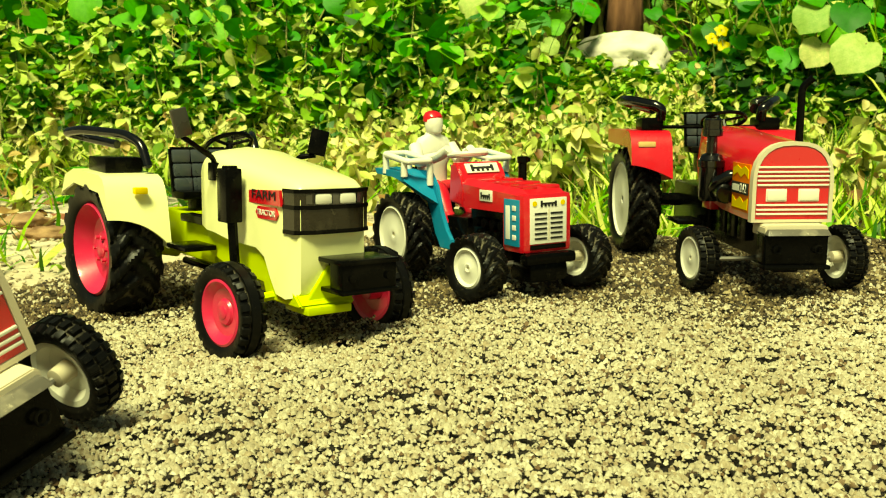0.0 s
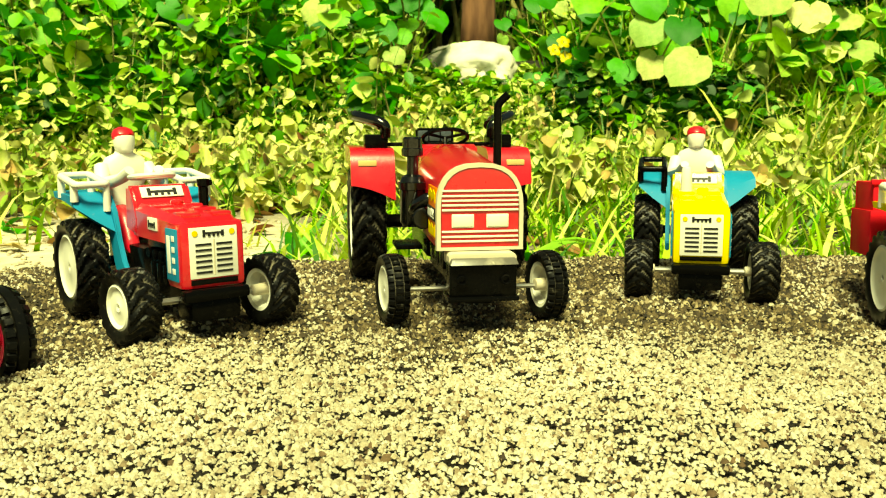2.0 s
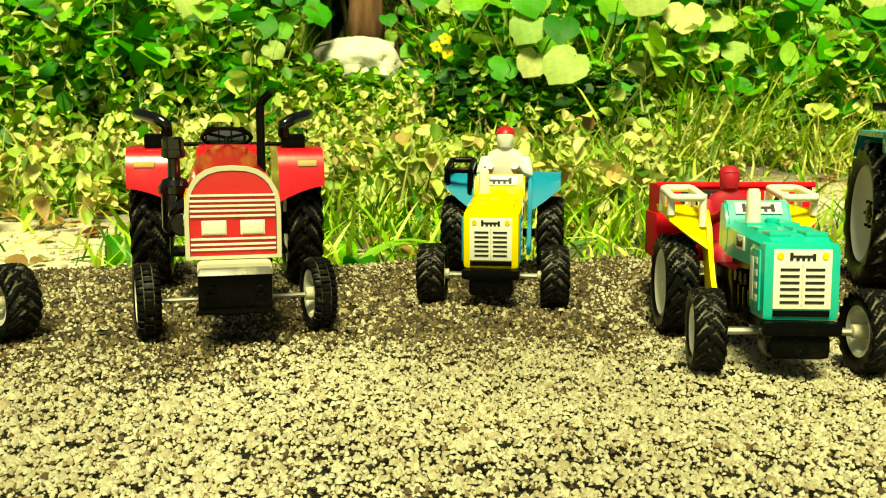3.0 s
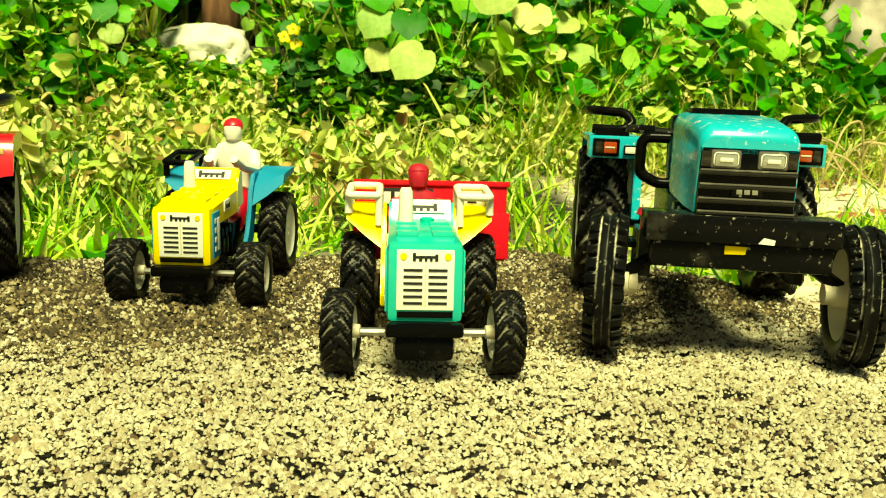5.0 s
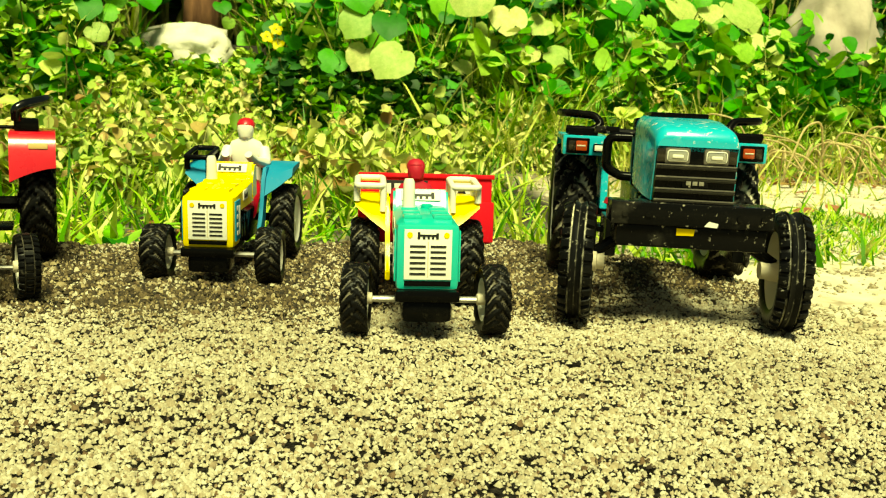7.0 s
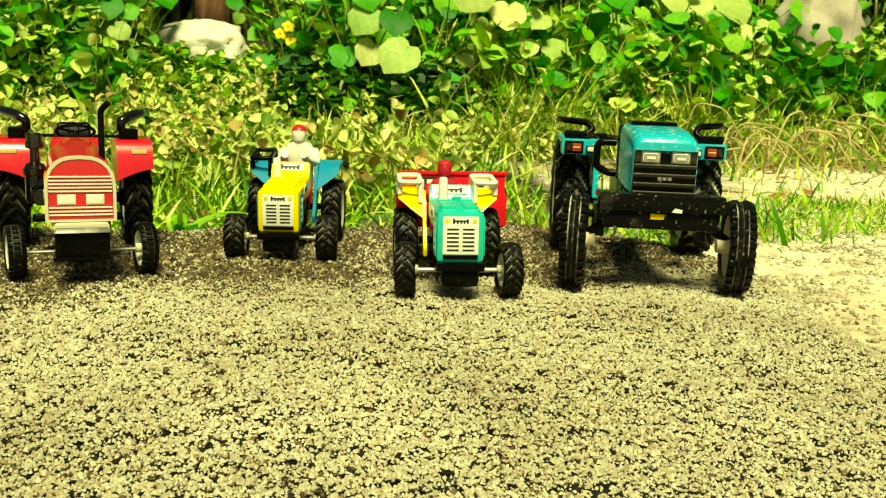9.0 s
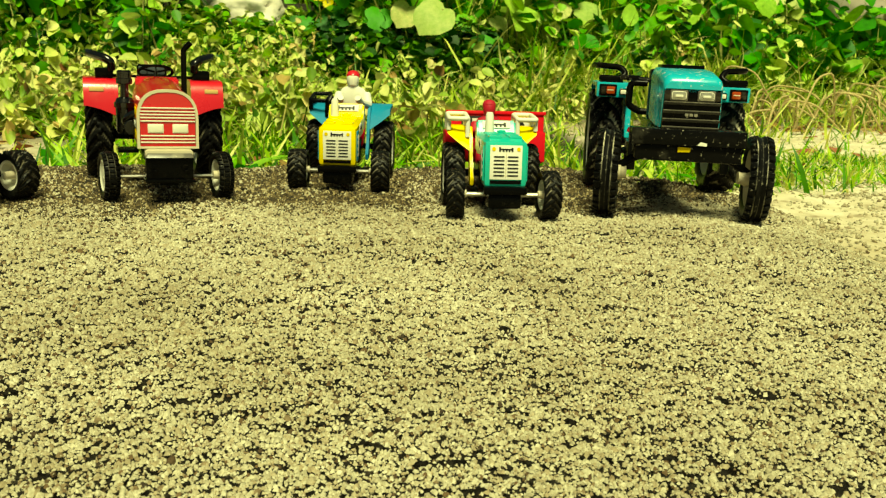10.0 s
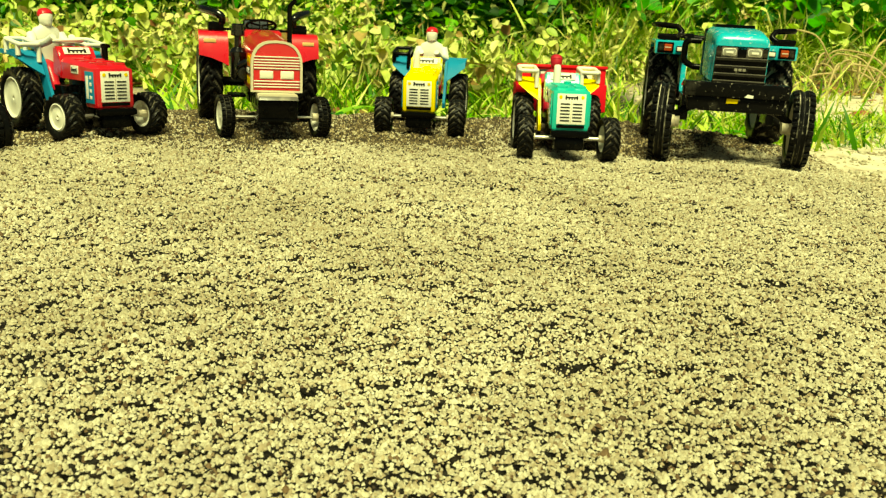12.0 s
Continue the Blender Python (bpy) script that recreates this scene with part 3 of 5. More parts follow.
grains("sand_grains", -0.13, 0.11, 0.00092, 0.00058, 11, "coarse cream and grey sand crumbs covering the heap", gaps=-0.62, shape=(HIP, HIP_FACES))
grains("sand_grains", 0.11, 0.20, 0.00108, 0.00070, 14, "coarse cream and grey sand crumbs covering the heap", gaps=-0.6, shape=(HIP, HIP_FACES))
grains("outer_grains", -0.40, 0.70, 0.0052, 0.0034, 13, "coarse sand crumbs at the heap's sides", gaps=-0.9, where=lambda x, y: ~well_seen(x, y))


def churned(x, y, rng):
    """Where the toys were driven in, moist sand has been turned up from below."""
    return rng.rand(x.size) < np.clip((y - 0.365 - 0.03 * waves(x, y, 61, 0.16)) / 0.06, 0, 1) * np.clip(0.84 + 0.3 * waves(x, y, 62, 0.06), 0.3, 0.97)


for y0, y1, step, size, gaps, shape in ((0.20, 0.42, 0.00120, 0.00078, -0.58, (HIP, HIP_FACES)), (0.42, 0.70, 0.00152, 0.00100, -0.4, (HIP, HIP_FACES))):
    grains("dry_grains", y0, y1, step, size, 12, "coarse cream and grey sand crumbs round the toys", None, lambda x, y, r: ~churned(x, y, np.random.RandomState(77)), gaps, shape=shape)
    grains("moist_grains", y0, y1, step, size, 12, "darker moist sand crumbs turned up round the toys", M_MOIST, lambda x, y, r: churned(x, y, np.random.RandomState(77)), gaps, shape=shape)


# ---- toy tractors ----
def wordmark(parent, x, y, z, w, h, facing="front"):
    """A maker's mark as plain joined bars."""
    b = bmesh.new()
    for u, v, lo, hi in ((0.0, 0.12, 0, 1), (0.12, 0.86, 0.36, 0.66), (0.24, 0.36, 0, 0.36), (0.46, 0.56, 0, 0.36), (0.66, 0.76, 0, 0.36), (0.86, 0.98, 0, 0.86)):
        if facing == "front":
            box(x + (u - 0.5) * w, x + (v - 0.5) * w, y - 0.1, y + 0.1, z + lo * h, z + hi * h, 0, b)
        else:
            box(x - 0.1, x + 0.1, y - (v - 0.5) * w * facing, y - (u - 0.5) * w * facing, z + lo * h, z + hi * h, 0, b)
    return part("wordmark", b, M_INK, parent)


def small_tractor(m, label, hood, fender, rails, exhaust, exhaust_side, steer, back_box=None, side_mat=None, tread=14):
    """A small toy tractor with a boxy nose, chunky tyres and side fenders."""
    t = thing("toy_tractor", m, label, "toy tractor", "toy tractors on the sand")
    # nose and bonnet
    b = box(-14.2, 14.2, -14, 4, 21.5, 50, 2.6)
    part("nose", b, hood, t)
    rings = []
    for y, z1, w in ((-13.2, 49.5, 13.2), (-8, 52, 14), (10, 53, 14), (34, 54.5, 14), (44, 55, 13.6)):
        rings.append([(-w, y, 40), (-w, y, z1 - 3), (-w + 3, y, z1), (w - 3, y, z1), (w, y, z1 - 3), (w, y, 40)])
    bon = part("bonnet", loft(rings), hood, t)
    for y0, y1 in ((-9, 2), (6, 17), (21, 31)):
        for x0, x1 in ((-11, -2.5), (2.5, 11)):
            part("raised_panel", box(x0, x1, y0, y1, 51, 53.4 + (y0 + 9) * 0.045, 0.9), hood, bon)
    part("filler_cap", lathe([(53, 3), (55.6, 3), (56.2, 2.2)], 16, (2, 30, 0), "z"), hood, bon)
    part("dashboard", prism([(38, 48), (41, 56), (45.4, 62.4), (52, 62.4), (54, 42), (40, 40)], "x", -14, 14, 1.2), hood, t)
    slope = math.degrees(math.atan2(6.4, 4.4))
    tilt = Matrix.Translation((0, 41.4, 57.0)) @ Matrix.Rotation(radians(slope), 4, "X")
    b = box(-10, 10, 0, 5.6, 0, 0.5, 0.1)
    bmesh.ops.transform(b, matrix=tilt, verts=b.verts)
    lab = part("name_label", b, M_STICK, t, "white label with a dark mark")
    b = bmesh.new()
    for x0, x1, y0, y1 in ((-7, -5.4, 0.8, 4.8), (-5.4, 5.2, 2.2, 3.4), (-3.8, -2.2, 0.8, 2.2), (-0.8, 0.6, 0.8, 2.2), (2.2, 3.6, 0.8, 2.2), (5.2, 6.8, 0.8, 4.4)):
        box(x0, x1, y0, y1, 0.5, 0.75, 0, b)
    bmesh.ops.transform(b, matrix=tilt, verts=b.verts)
    part("wordmark", b, M_INK, lab)
    # printed grille
    g = part("grille_sticker", box(-10.6, 10.6, -14.5, -13.5, 26.2, 47.6, 0.15), M_STICK, t, "white printed grille sticker")
    for side in (-1, 1):
        for i in range(6):
            part("grille_slot", box(side * 4.6 - 3.5, side * 4.6 + 3.5, -14.75, -14.3, 28.2 + i * 2.35, 29.1 + i * 2.35, 0), M_INK, g)
        part("corner_mark", lathe([(-14.75, 1.3), (-14.4, 1.3)], 10, (side * 8.2, 0, 45.2), "y"), M_YSTICK, g)
    wordmark(g, 0, -14.65, 43.6, 9.6, 2.9)
    part("grille_divider", box(-0.25, 0.25, -14.7, -14.4, 27.5, 42.5, 0), M_BEIGE, g)
    part("air_intake", box(-10.4, 10.4, -14.4, -13, 23.4, 25.6, 0.2), M_BLACK, t)
    for side in (-1, 1):
        sp = part("side_panel", box(side * 14.5 - 0.4, side * 14.5 + 0.4, -11, 1, 25, 47, 0.15), side_mat or M_BLUE, t, "printed side panel")
        b = bmesh.new()
        for i in range(4):
            box(side * 15 - 0.15, side * 15 + 0.15, -9, -6, 28 + i * 4.6, 30.4 + i * 4.6, 0.1, b)
        box(side * 15 - 0.15, side * 15 + 0.15, -4, -0.6, 28, 44, 0.1, b)
        part("print", b, M_STICK, sp)
        bl = part("bonnet_label", box(side * 14.2 - 0.3, side * 14.2 + 0.3, 12, 23, 44.5, 50, 0.1), M_STICK, bon)
        wordmark(bl, side * 14.65, 17.5, 45.6, 8.4, 3.2, -side)
    # running gear
    b = box(-9, 9, 2, 40, 14, 40, 1.2)
    eng = part("engine", b, M_BLACK, t)
    for i in range(4):
        part("port", lathe([(9, 2.6), (12.4, 2.4)], 12, (0, 8 + i * 7.5, 33)), M_BLACK, eng)
        part("port", lathe([(-12.4, 2.4), (-9, 2.6)], 12, (0, 8 + i * 7.5, 33)), M_BLACK, eng)
        part("rib", box(-11, 11, 6 + i * 7.5, 9.5 + i * 7.5, 20, 29, 0.6), M_BLACK, eng)
    part("gearbox", box(-11, 11, 40, 92, 15, 34, 1.6), M_BLACK, t)
    part("front_bumper", box(-14.6, 14.6, -17.5, -11, 16.5, 21.8, 1.8), M_BLACK, t)
    part("front_axle_block", box(-11.5, 11.5, -15.5, 2, 7.5, 17.5, 3.2), M_BLACK, t)
    part("front_axle", tube([(-30, 0, 15.5), (30, 0, 15.5)], 1.5), M_STEEL, t)
    for side in (-1, 1):
        wheel(t, "front_wheel", (side * 31.5, 0, 15.8), 15.8, tread, 9.4, M_WHITE, "chevron", steer[0] if side < 0 else steer[1], side, M_BEIGE, lugs=17, flat=True)
        wheel(t, "rear_wheel", (side * 28, 80, 23), 23, 15.4, 15.4, M_WHITE, "chevron", 0, side, M_BEIGE, lugs=19, flat=True)
    part("rear_axle", tube([(-26, 80, 24), (26, 80, 24)], 2.6), M_BLACK, t)
    # fenders
    for side in (-1, 1):
        a, c = (side * 15, side * 17.4)
        prof = [(47, 17), (58, 17), (59, 21), (63, 24), (66, 34), (72, 44), (80, 50), (98, 53), (100, 57.5), (68, 57.5), (61, 50), (57, 36), (52, 27), (46, 22)]
        b = prism(prof, "x", min(a, c), max(a, c), 0.5)
        inner = [(58, 39), (64, 38), (73, 49), (82, 53), (99, 55.5), (101, 58.5), (80, 57.5), (66, 51)]
        outer = [(66, 52.5), (70, 52.5), (75, 53.6), (82, 54.6), (99, 55.5), (101, 58.5), (80, 58), (70, 57.4)]
        loft([[(side * 15.2, y, z) for y, z in inner], [(side * 25, (y + v) / 2, (z + w) / 2) for (y, z), (v, w) in zip(inner, outer)], [(side * 33.5, y, z) for y, z in outer]], b)
        part("fender", b, fender, t)
        if rails == "white" or (rails == "black" and side < 0):
            mat = M_WHITE if rails == "white" else M_BLACK
            x0, x1 = side * 18.6, side * 32.6
            corners = [((x0 + x1) / 2, 64), (x1 - side, 64), (x1, 65.5), (x1, 89), (x1 - side * 1.5, 91), (x0 + side, 91), (x0, 89.5), (x0, 65), (x0 + side, 64), ((x0 + x1) / 2, 64)]
            rail = part("hand_rail", tube([(x, y, 62.4 + (y - 60) * 0.13) for x, y in corners], 1.75, seg=10, smooth=2), mat, t)
            for x, y, z in ((x0, 65, 50), (x1, 68, 55), (x0, 89, 56), (x1, 89, 56)):
                part("rail_post", tube([(x, y, z), (x, y, 62.6 + (y - 60) * 0.13)], [1.9, 1.7], seg=10, smooth=1), mat, rail)
    part("driver_seat", prism([(84, 34), (100, 34), (106, 58), (103, 58), (98, 42), (84, 40)], "x", -9, 9, 1), M_BLACK, t)
    if exhaust_side < 0:
        part("exhaust_stub", lathe([(52, 3.4), (60, 3.0), (66.5, 2.7), (68, 2.0)], 18, (-7, 26, 0), "z"), exhaust, t)
    else:
        b = lathe([(50, 2.2), (62, 2.2), (62.4, 2.8), (65.4, 2.8), (65.6, 1.6)], 16, (12.5, 24, 0), "z")
        box(12.5, 16.5, 22.5, 25.5, 62.5, 65, 0.5, b)
        part("exhaust_stub", b, exhaust, t)
    if back_box:
        cb = part("cargo_box", box(-31, 46, 108, 139, 30, 33, 0.8), back_box, t, "red moulded cargo box")
        for x0, x1, y0, y1 in ((-31, 46, 108, 111), (-31, 46, 136, 139), (-31, -28, 111, 136), (43, 46, 111, 136)):
            part("side_board", box(x0, x1, y0, y1, 33, 68, 0.8), back_box, cb)
        for x0, x1, y0, y1 in ((-32.4, 47.4, 106.6, 108.4), (-32.4, 47.4, 138.6, 140.4), (-32.4, -30.6, 108.4, 138.6), (45.6, 47.4, 108.4, 138.6)):
            part("box_skirt", box(x0, x1, y0, y1, 31, 53.6, 0.7), back_box, cb)
        part("box_lip", box(-32.4, 47.4, 106.8, 109, 66.4, 69, 0.7), back_box, cb)
        st = part("box_label", box(22, 34, 107.2, 108.2, 56, 64.5, 0.1), M_STICK, cb)
        part("print", prism([(25, 57.5), (31, 57.5), (28, 63)], "y", 106.9, 107.5, 0), M_INK, st)
        st = part("box_label", box(-20, 8, 107.2, 108.2, 55.6, 65, 0.1), M_INK, cb, "black label with pale bars")
        for x in (-18, -11.5, -5, 1.5):
            part("print", box(x, x + 4.6, 106.9, 107.5, 57.4, 63.2, 0), M_STICK, st)
    return t


def driver_doll(m, shirt, trousers, cap, face, label):
    """A plain seated plastic figure, all one mesh."""
    b = bmesh.new()

    def add(make, slot):
        n0 = len(b.faces)
        make()
        b.faces.ensure_lookup_table()
        for f in b.faces[n0:]:
            f.material_index = slot

    def ellipses(rows, seg=18):
        loft([[(rx * math.cos(k * math.tau / seg) + x, y + ry * math.sin(k * math.tau / seg), z) for k in range(seg)] for x, y, z, rx, ry in rows], b)
    add(lambda: ellipses([(0, 92, 40, 8.5, 6), (0, 93, 48, 8.8, 6.4), (0, 92, 56, 8.4, 5.6), (0, 91, 62, 10.4, 5.6), (0, 91, 67, 11, 5.2), (0, 91, 71.5, 8.6, 4.6), (0, 90.6, 73.4, 4.6, 3.8), (0, 90.4, 75.4, 3.6, 3.4)]), 0)
    for s in (-1, 1):
        add(lambda: tube([(s * 10.2, 91, 67), (s * 12.6, 84, 58), (s * 8, 68, 62), (s * 6.5, 62, 66)], [3.6, 3.4, 2.8, 2.3], b, 10), 0)
        add(lambda: tube([(s * 4.5, 92, 42), (s * 7, 72, 45), (s * 7.5, 62, 30), (s * 7.5, 56, 27)], [5, 4.6, 3.6, 2.6], b, 10), 1)
    add(lambda: ellipses([(0, 90, 73.4, 3.0, 3.0), (0, 89.4, 75, 4.2, 4.6), (0, 89.4, 78.5, 4.8, 5.3), (0, 89.8, 82, 4.8, 5.3), (0, 90, 84.4, 3.9, 4.4)]), 3)
    add(lambda: ellipses([(0, 90.4, 80.6, 5.1, 5.3), (0, 90.4, 83.4, 5.2, 5.7), (0, 90.8, 85.6, 4.0, 4.5), (0, 91, 86.8, 1.6, 2)]), 2)
    bmesh.ops.scale(b, vec=(MM, MM, MM), verts=b.verts)
    bmesh.ops.recalc_face_normals(b, faces=b.faces)
    bmesh.ops.scale(b, vec=(1.1, 1, 1), verts=b.verts)
    ob = link("driver_figure", b, [shirt, trousers, cap, face])
    ob.matrix_world = m
    return tagged(ob, label, "toy figure", "toy drivers")


RED_AT = stand(0.0228, 0.4254, -0.0004, 33.2) @ pose(0, 0, 0, -1.2)
YELLOW_AT = stand(0.2695, 0.4903, -0.0035, -18.2) @ pose(0, 0, 0, 2.1, -0.7)
TEAL_AT = stand(0.3477, 0.3455, 0.0001, -14.2) @ pose(0, 0, 0, -3.5, -0.8) @ Matrix.Diagonal((0.955, 1, 1, 1))
red_toy = small_tractor(RED_AT, "red toy tractor with blue fenders and white rails", M_RED2, M_BLUE, "white", M_BLACK, 1, (8, 8))
part("steering_wheel", ring((1, 58, 66), 10, 1.3, -6), M_WHITE, red_toy)
driver_doll(RED_AT @ pose(0, 0.003, 0.003), M_WHITE, M_RED, M_RED2, M_WHITE, "white plastic driver figure with red cap, seated on tractor")
small_tractor(YELLOW_AT, "yellow toy tractor with blue fenders and black rail", M_YELLOW, M_BLUE, "black", M_WHITE, -1, (3, 3))
driver_doll(YELLOW_AT, M_WHITE, M_RED, M_RED2, M_WHITE, "white plastic driver figure with red headband, seated on tractor")
small_tractor(TEAL_AT, "teal toy tractor with yellow fenders and red cargo box", M_TEAL, M_YELLOW, "white", M_WHITE, -1, (-5, 4), M_CARGO, M_TEAL, 12)
driver_doll(TEAL_AT @ pose(0, 0.011, -0.001) @ Matrix.Scale(0.9, 4), M_DOLL, M_DOLL, M_DOLL, M_DOLL, "plain red plastic driver figure seated on tractor")


def arch(w, z0, z1, y, n=14):
    """An arched outline that stands on z0 and is rounded to z1."""
    pts = [(-w, y, z0)]
    r = min(w, (z1 - z0) * 0.56)
    for k in range(n + 1):
        a = math.pi - math.pi * k / n
        pts.append((math.copysign(abs(math.cos(a)) ** 0.75, math.cos(a)) * w, y, z1 - r + r * math.sin(a) ** 0.85))
    return pts + [(w, y, z0)]


def arched_tractor(m, label):
    """A red toy tractor with an arched striped grille."""
    t = thing("toy_tractor", m, label, "toy tractor", "toy tractors on the sand")
    rings = [arch(w, z0, z1, y) for y, w, z0, z1 in ((-21, 18, 37, 72.8), (-10, 18.2, 37, 74), (20, 18.4, 38, 76), (45, 18.6, 42, 78), (62, 17.4, 46, 79), (66, 14, 50, 76))]
    bon = part("bonnet", loft(rings), M_RED2, t)
    trim = bmesh.new()
    outer, inner = arch(19.0, 36.4, 74, -23), arch(17.2, 37.8, 72.2, -23)
    rings = []
    for o, i in zip(outer, inner):
        o, i = Vector(o), Vector(i)
        rings.append([o, o + Vector((0, 4, 0)), i + Vector((0, 4, 0)), i])
    rings.append(rings[0])
    loft(rings, trim, caps=False)
    part("grille_frame", trim, M_BEIGE, t, "pale arched grille frame")
    face = bmesh.new()
    front = [face.verts.new(p) for p in arch(16.9, 38, 71.9, -22.6)]
    face.faces.new(front)
    ext = bmesh.ops.extrude_face_region(face, geom=face.faces[:])
    bmesh.ops.translate(face, vec=(0, 1.2, 0), verts=[v for v in ext["geom"] if isinstance(v, bmesh.types.BMVert)])
    g = part("grille", face, M_RED2, t)
    for z in (62.2, 60.0, 58.0, 56.0, 53.9, 44.6, 42.4, 40.4):
        part("grille_bar", box(-16.8, 16.8, -23.3, -22.2, z - 0.42, z + 0.42, 0.2), M_WHITE, g)
    for x in (-7.6, 7.6):
        hl = part("headlight", box(x - 4.4, x + 4.4, -23.5, -22, 46.7, 51.6, 0.5), M_LAMP, g, "clear rectangular headlight")
        part("lens_rim", box(x - 4.9, x + 4.9, -23.0, -22.1, 46.2, 52.1, 0.4), M_WHITE, hl)
    for side in (-1, 1):
        st = part("side_sticker", box(side * 18.3 - 0.4, side * 18.3 + 0.4, -18, 5, 40, 63, 0.1), M_ORANGE, t, "orange and yellow sticker")
        for outline in ([(-16.6, 56.4), (-12, 58.6), (-7, 56.4), (-2, 58.6), (3.4, 56.4), (3.4, 60.4), (-2, 62), (-7, 60.4), (-12, 62), (-16.6, 60.4)], [(-16.6, 41.4), (3.4, 41.4), (3.4, 47), (-1.6, 44.6), (-6.6, 47), (-11.6, 44.6), (-16.6, 47)]):
            part("yellow_print", prism(outline, "x", side * 18.7 - 0.3, side * 18.7 + 0.3, 0), M_YSTICK, st)
        bd = part("black_band", box(side * 19.0 - 0.3, side * 19.0 + 0.3, -17.4, 4.4, 48.4, 54, 0.1), M_INK, st)
        words = Matrix.Translation((side * 19.4, -11.5 if side < 0 else -1.5, 51.2)) @ Matrix.Rotation(radians(90 * side), 4, "Z") @ Matrix.Rotation(radians(90), 4, "X")
        lettering("242", 4.2, M_STICK, bd, words)
        lo = -6.4 if side < 0 else -16
        part("name_bar", box(side * 19.3 - 0.15, side * 19.3 + 0.15, lo, lo + 9, 49.6, 52.8, 0), M_STICK, bd)
    part("dashboard", prism([(60, 50), (62, 78), (68, 79), (74, 60), (72, 46)], "x", -15, 15, 1.2), M_RED2, t)
    b = box(-10, 10, -18, 62, 17, 40, 1.5)
    eng = part("engine", b, M_BLACK, t)
    for i in range(3):
        part("cylinder_block", box(-13, 13, 0 + i * 15, 11 + i * 15, 24, 38, 1), M_BLACK, eng)
        part("pipe", tube([(13, 5 + i * 15, 36), (16, 5 + i * 15, 30), (14, 5 + i * 15, 24)], 1.4, None, 6), M_BLACK, eng)
    part("gearbox", box(-12, 12, 60, 128, 20, 44, 2), M_BLACK, t)
    part("red_side_cover", box(-15, 15, 48, 62, 34, 44, 1), M_RED2, t)
    br = part("bumper_bracket", prism([(-14.6, 30.5), (-14.6, 35), (-13.4, 36), (13.4, 36), (14.6, 35), (14.6, 30.5), (13.4, 30.5), (13.4, 34.4), (-13.4, 34.4), (-13.4, 30.5)], "y", -30, -14, 0.4), M_BEIGE, t, "pale bumper bracket")
    bw = part("front_weight", box(-14.6, 14.6, -31, -20, 17.5, 33, 1), M_BLACK, t)
    part("weight_foot", box(-15.4, 15.4, -33, -16, 15.6, 17.6, 0.6), M_BLACK, bw)
    part("weight_cap", box(-14.8, 14.8, -34, -18, 31.6, 34.2, 0.5, taper=(1, 2)), M_BAR, bw)
    for x in (-9.5, 9.5):
        part("tow_eye", ring((x, -32.6, 25), 1.8, 0.5, 90), M_BLACK, bw)
    part("front_axle", tube([(-33, 0, 15.5), (33, 0, 15.5)], 1.1), M_STEEL, t)
    for side in (-1, 1):
        wheel(t, "front_wheel", (side * 36.2, 0, 16), 16, 9.6, 10.4, M_WHITE, "block", 8, side, M_BEIGE, lugs=28, tyre_mat=M_RUBBER, flat=True)
        wheel(t, "rear_wheel", (side * 40, 118, 32.5), 32.5, 19, 23, M_WHITE, "chevron", 0, side, M_BLACK, lugs=19, flat=True)
        # fender: a front skirt arched over the tyre, a flat top, outer and inner walls
        b = bmesh.new()
        ci, co = side * 26, side * 50
        cols = []
        for k in range(11):
            u = k / 10
            foot = 56 - 8 * u ** 1.6
            cols.append([b.verts.new((co + (ci - co) * u, y, z)) for y, z in ((82 + 2 * (1 - u), foot), (85, 66), (87.6, 71), (90, 74), (94, 75.6), (120, 76), (150, 75.4))])
        for c0, c1 in zip(cols, cols[1:]):
            for i in range(6):
                b.faces.new((c0[i], c0[i + 1], c1[i + 1], c1[i]))
        w = [b.verts.new(p) for p in ((ci, 150, 58), (ci, 112, 44), (co, 150, 67), (co, 96, 66))]
        b.faces.new(cols[-1] + w[:2]), b.faces.new(cols[0] + w[2:])
        bmesh.ops.recalc_face_normals(b, faces=b.faces)
        bmesh.ops.solidify(b, geom=b.faces[:], thickness=1.4)
        f = part("fender", b, M_RED2, t, "glossy red fender")
        part("marker_lamp", box(side * 41 - 5, side * 41 + 5, 84.6, 88, 66.5, 69.5, 0.5), M_MARKER, f)
        tb = part("tool_box", box(side * 35 - 6.5, side * 35 + 6.5, 97, 113, 75.6, 83, 1.4), M_BLACK, t)
        b = bmesh.new()
        tube([(side * 30, 99, 82), (side * 30, 97, 88), (side * 34, 99, 90.5), (side * 45, 113, 93.5), (side * 47, 130, 93.5), (side * 38, 134, 91), (side * 31, 112, 88)], 3.0, b, 12)
        part("hand_rail", b, M_SHINE, tb)
    part("cross_bar", tube([(-30, 104, 77.5), (30, 104, 77.5)], 1.1), M_BLACK, t)
    part("rear_axle", tube([(-40, 118, 32.5), (40, 118, 32.5)], 4), M_BLACK, t)
    seat(t, 98, 62, 22, 24, 16)
    steering(t, 76, 81.8, 12, -24)
    # air cleaner and exhaust
    ac = part("air_cleaner", lathe([(42, 5), (44, 6), (59, 6), (59.4, 7), (62.6, 7), (63, 6.2), (65.4, 5.2), (66.4, 2.8), (75, 2.6), (75.4, 3.6)], 22, (-24, 22, 0), "z"), M_SHINE, t)
    part("cleaner_cap", lathe([(74.6, 3.8), (75.2, 5.2), (78.4, 5.2), (78.8, 4.7), (83, 4.7), (84, 3.8)], 20, (-24, 22, 0), "z"), M_SHINE, ac)
    part("inlet_hose", tube([(-24, 22, 46), (-24, 12, 52), (-19, 8, 56), (-14, 8, 56)], 3, None, 10), M_SHINE, ac)
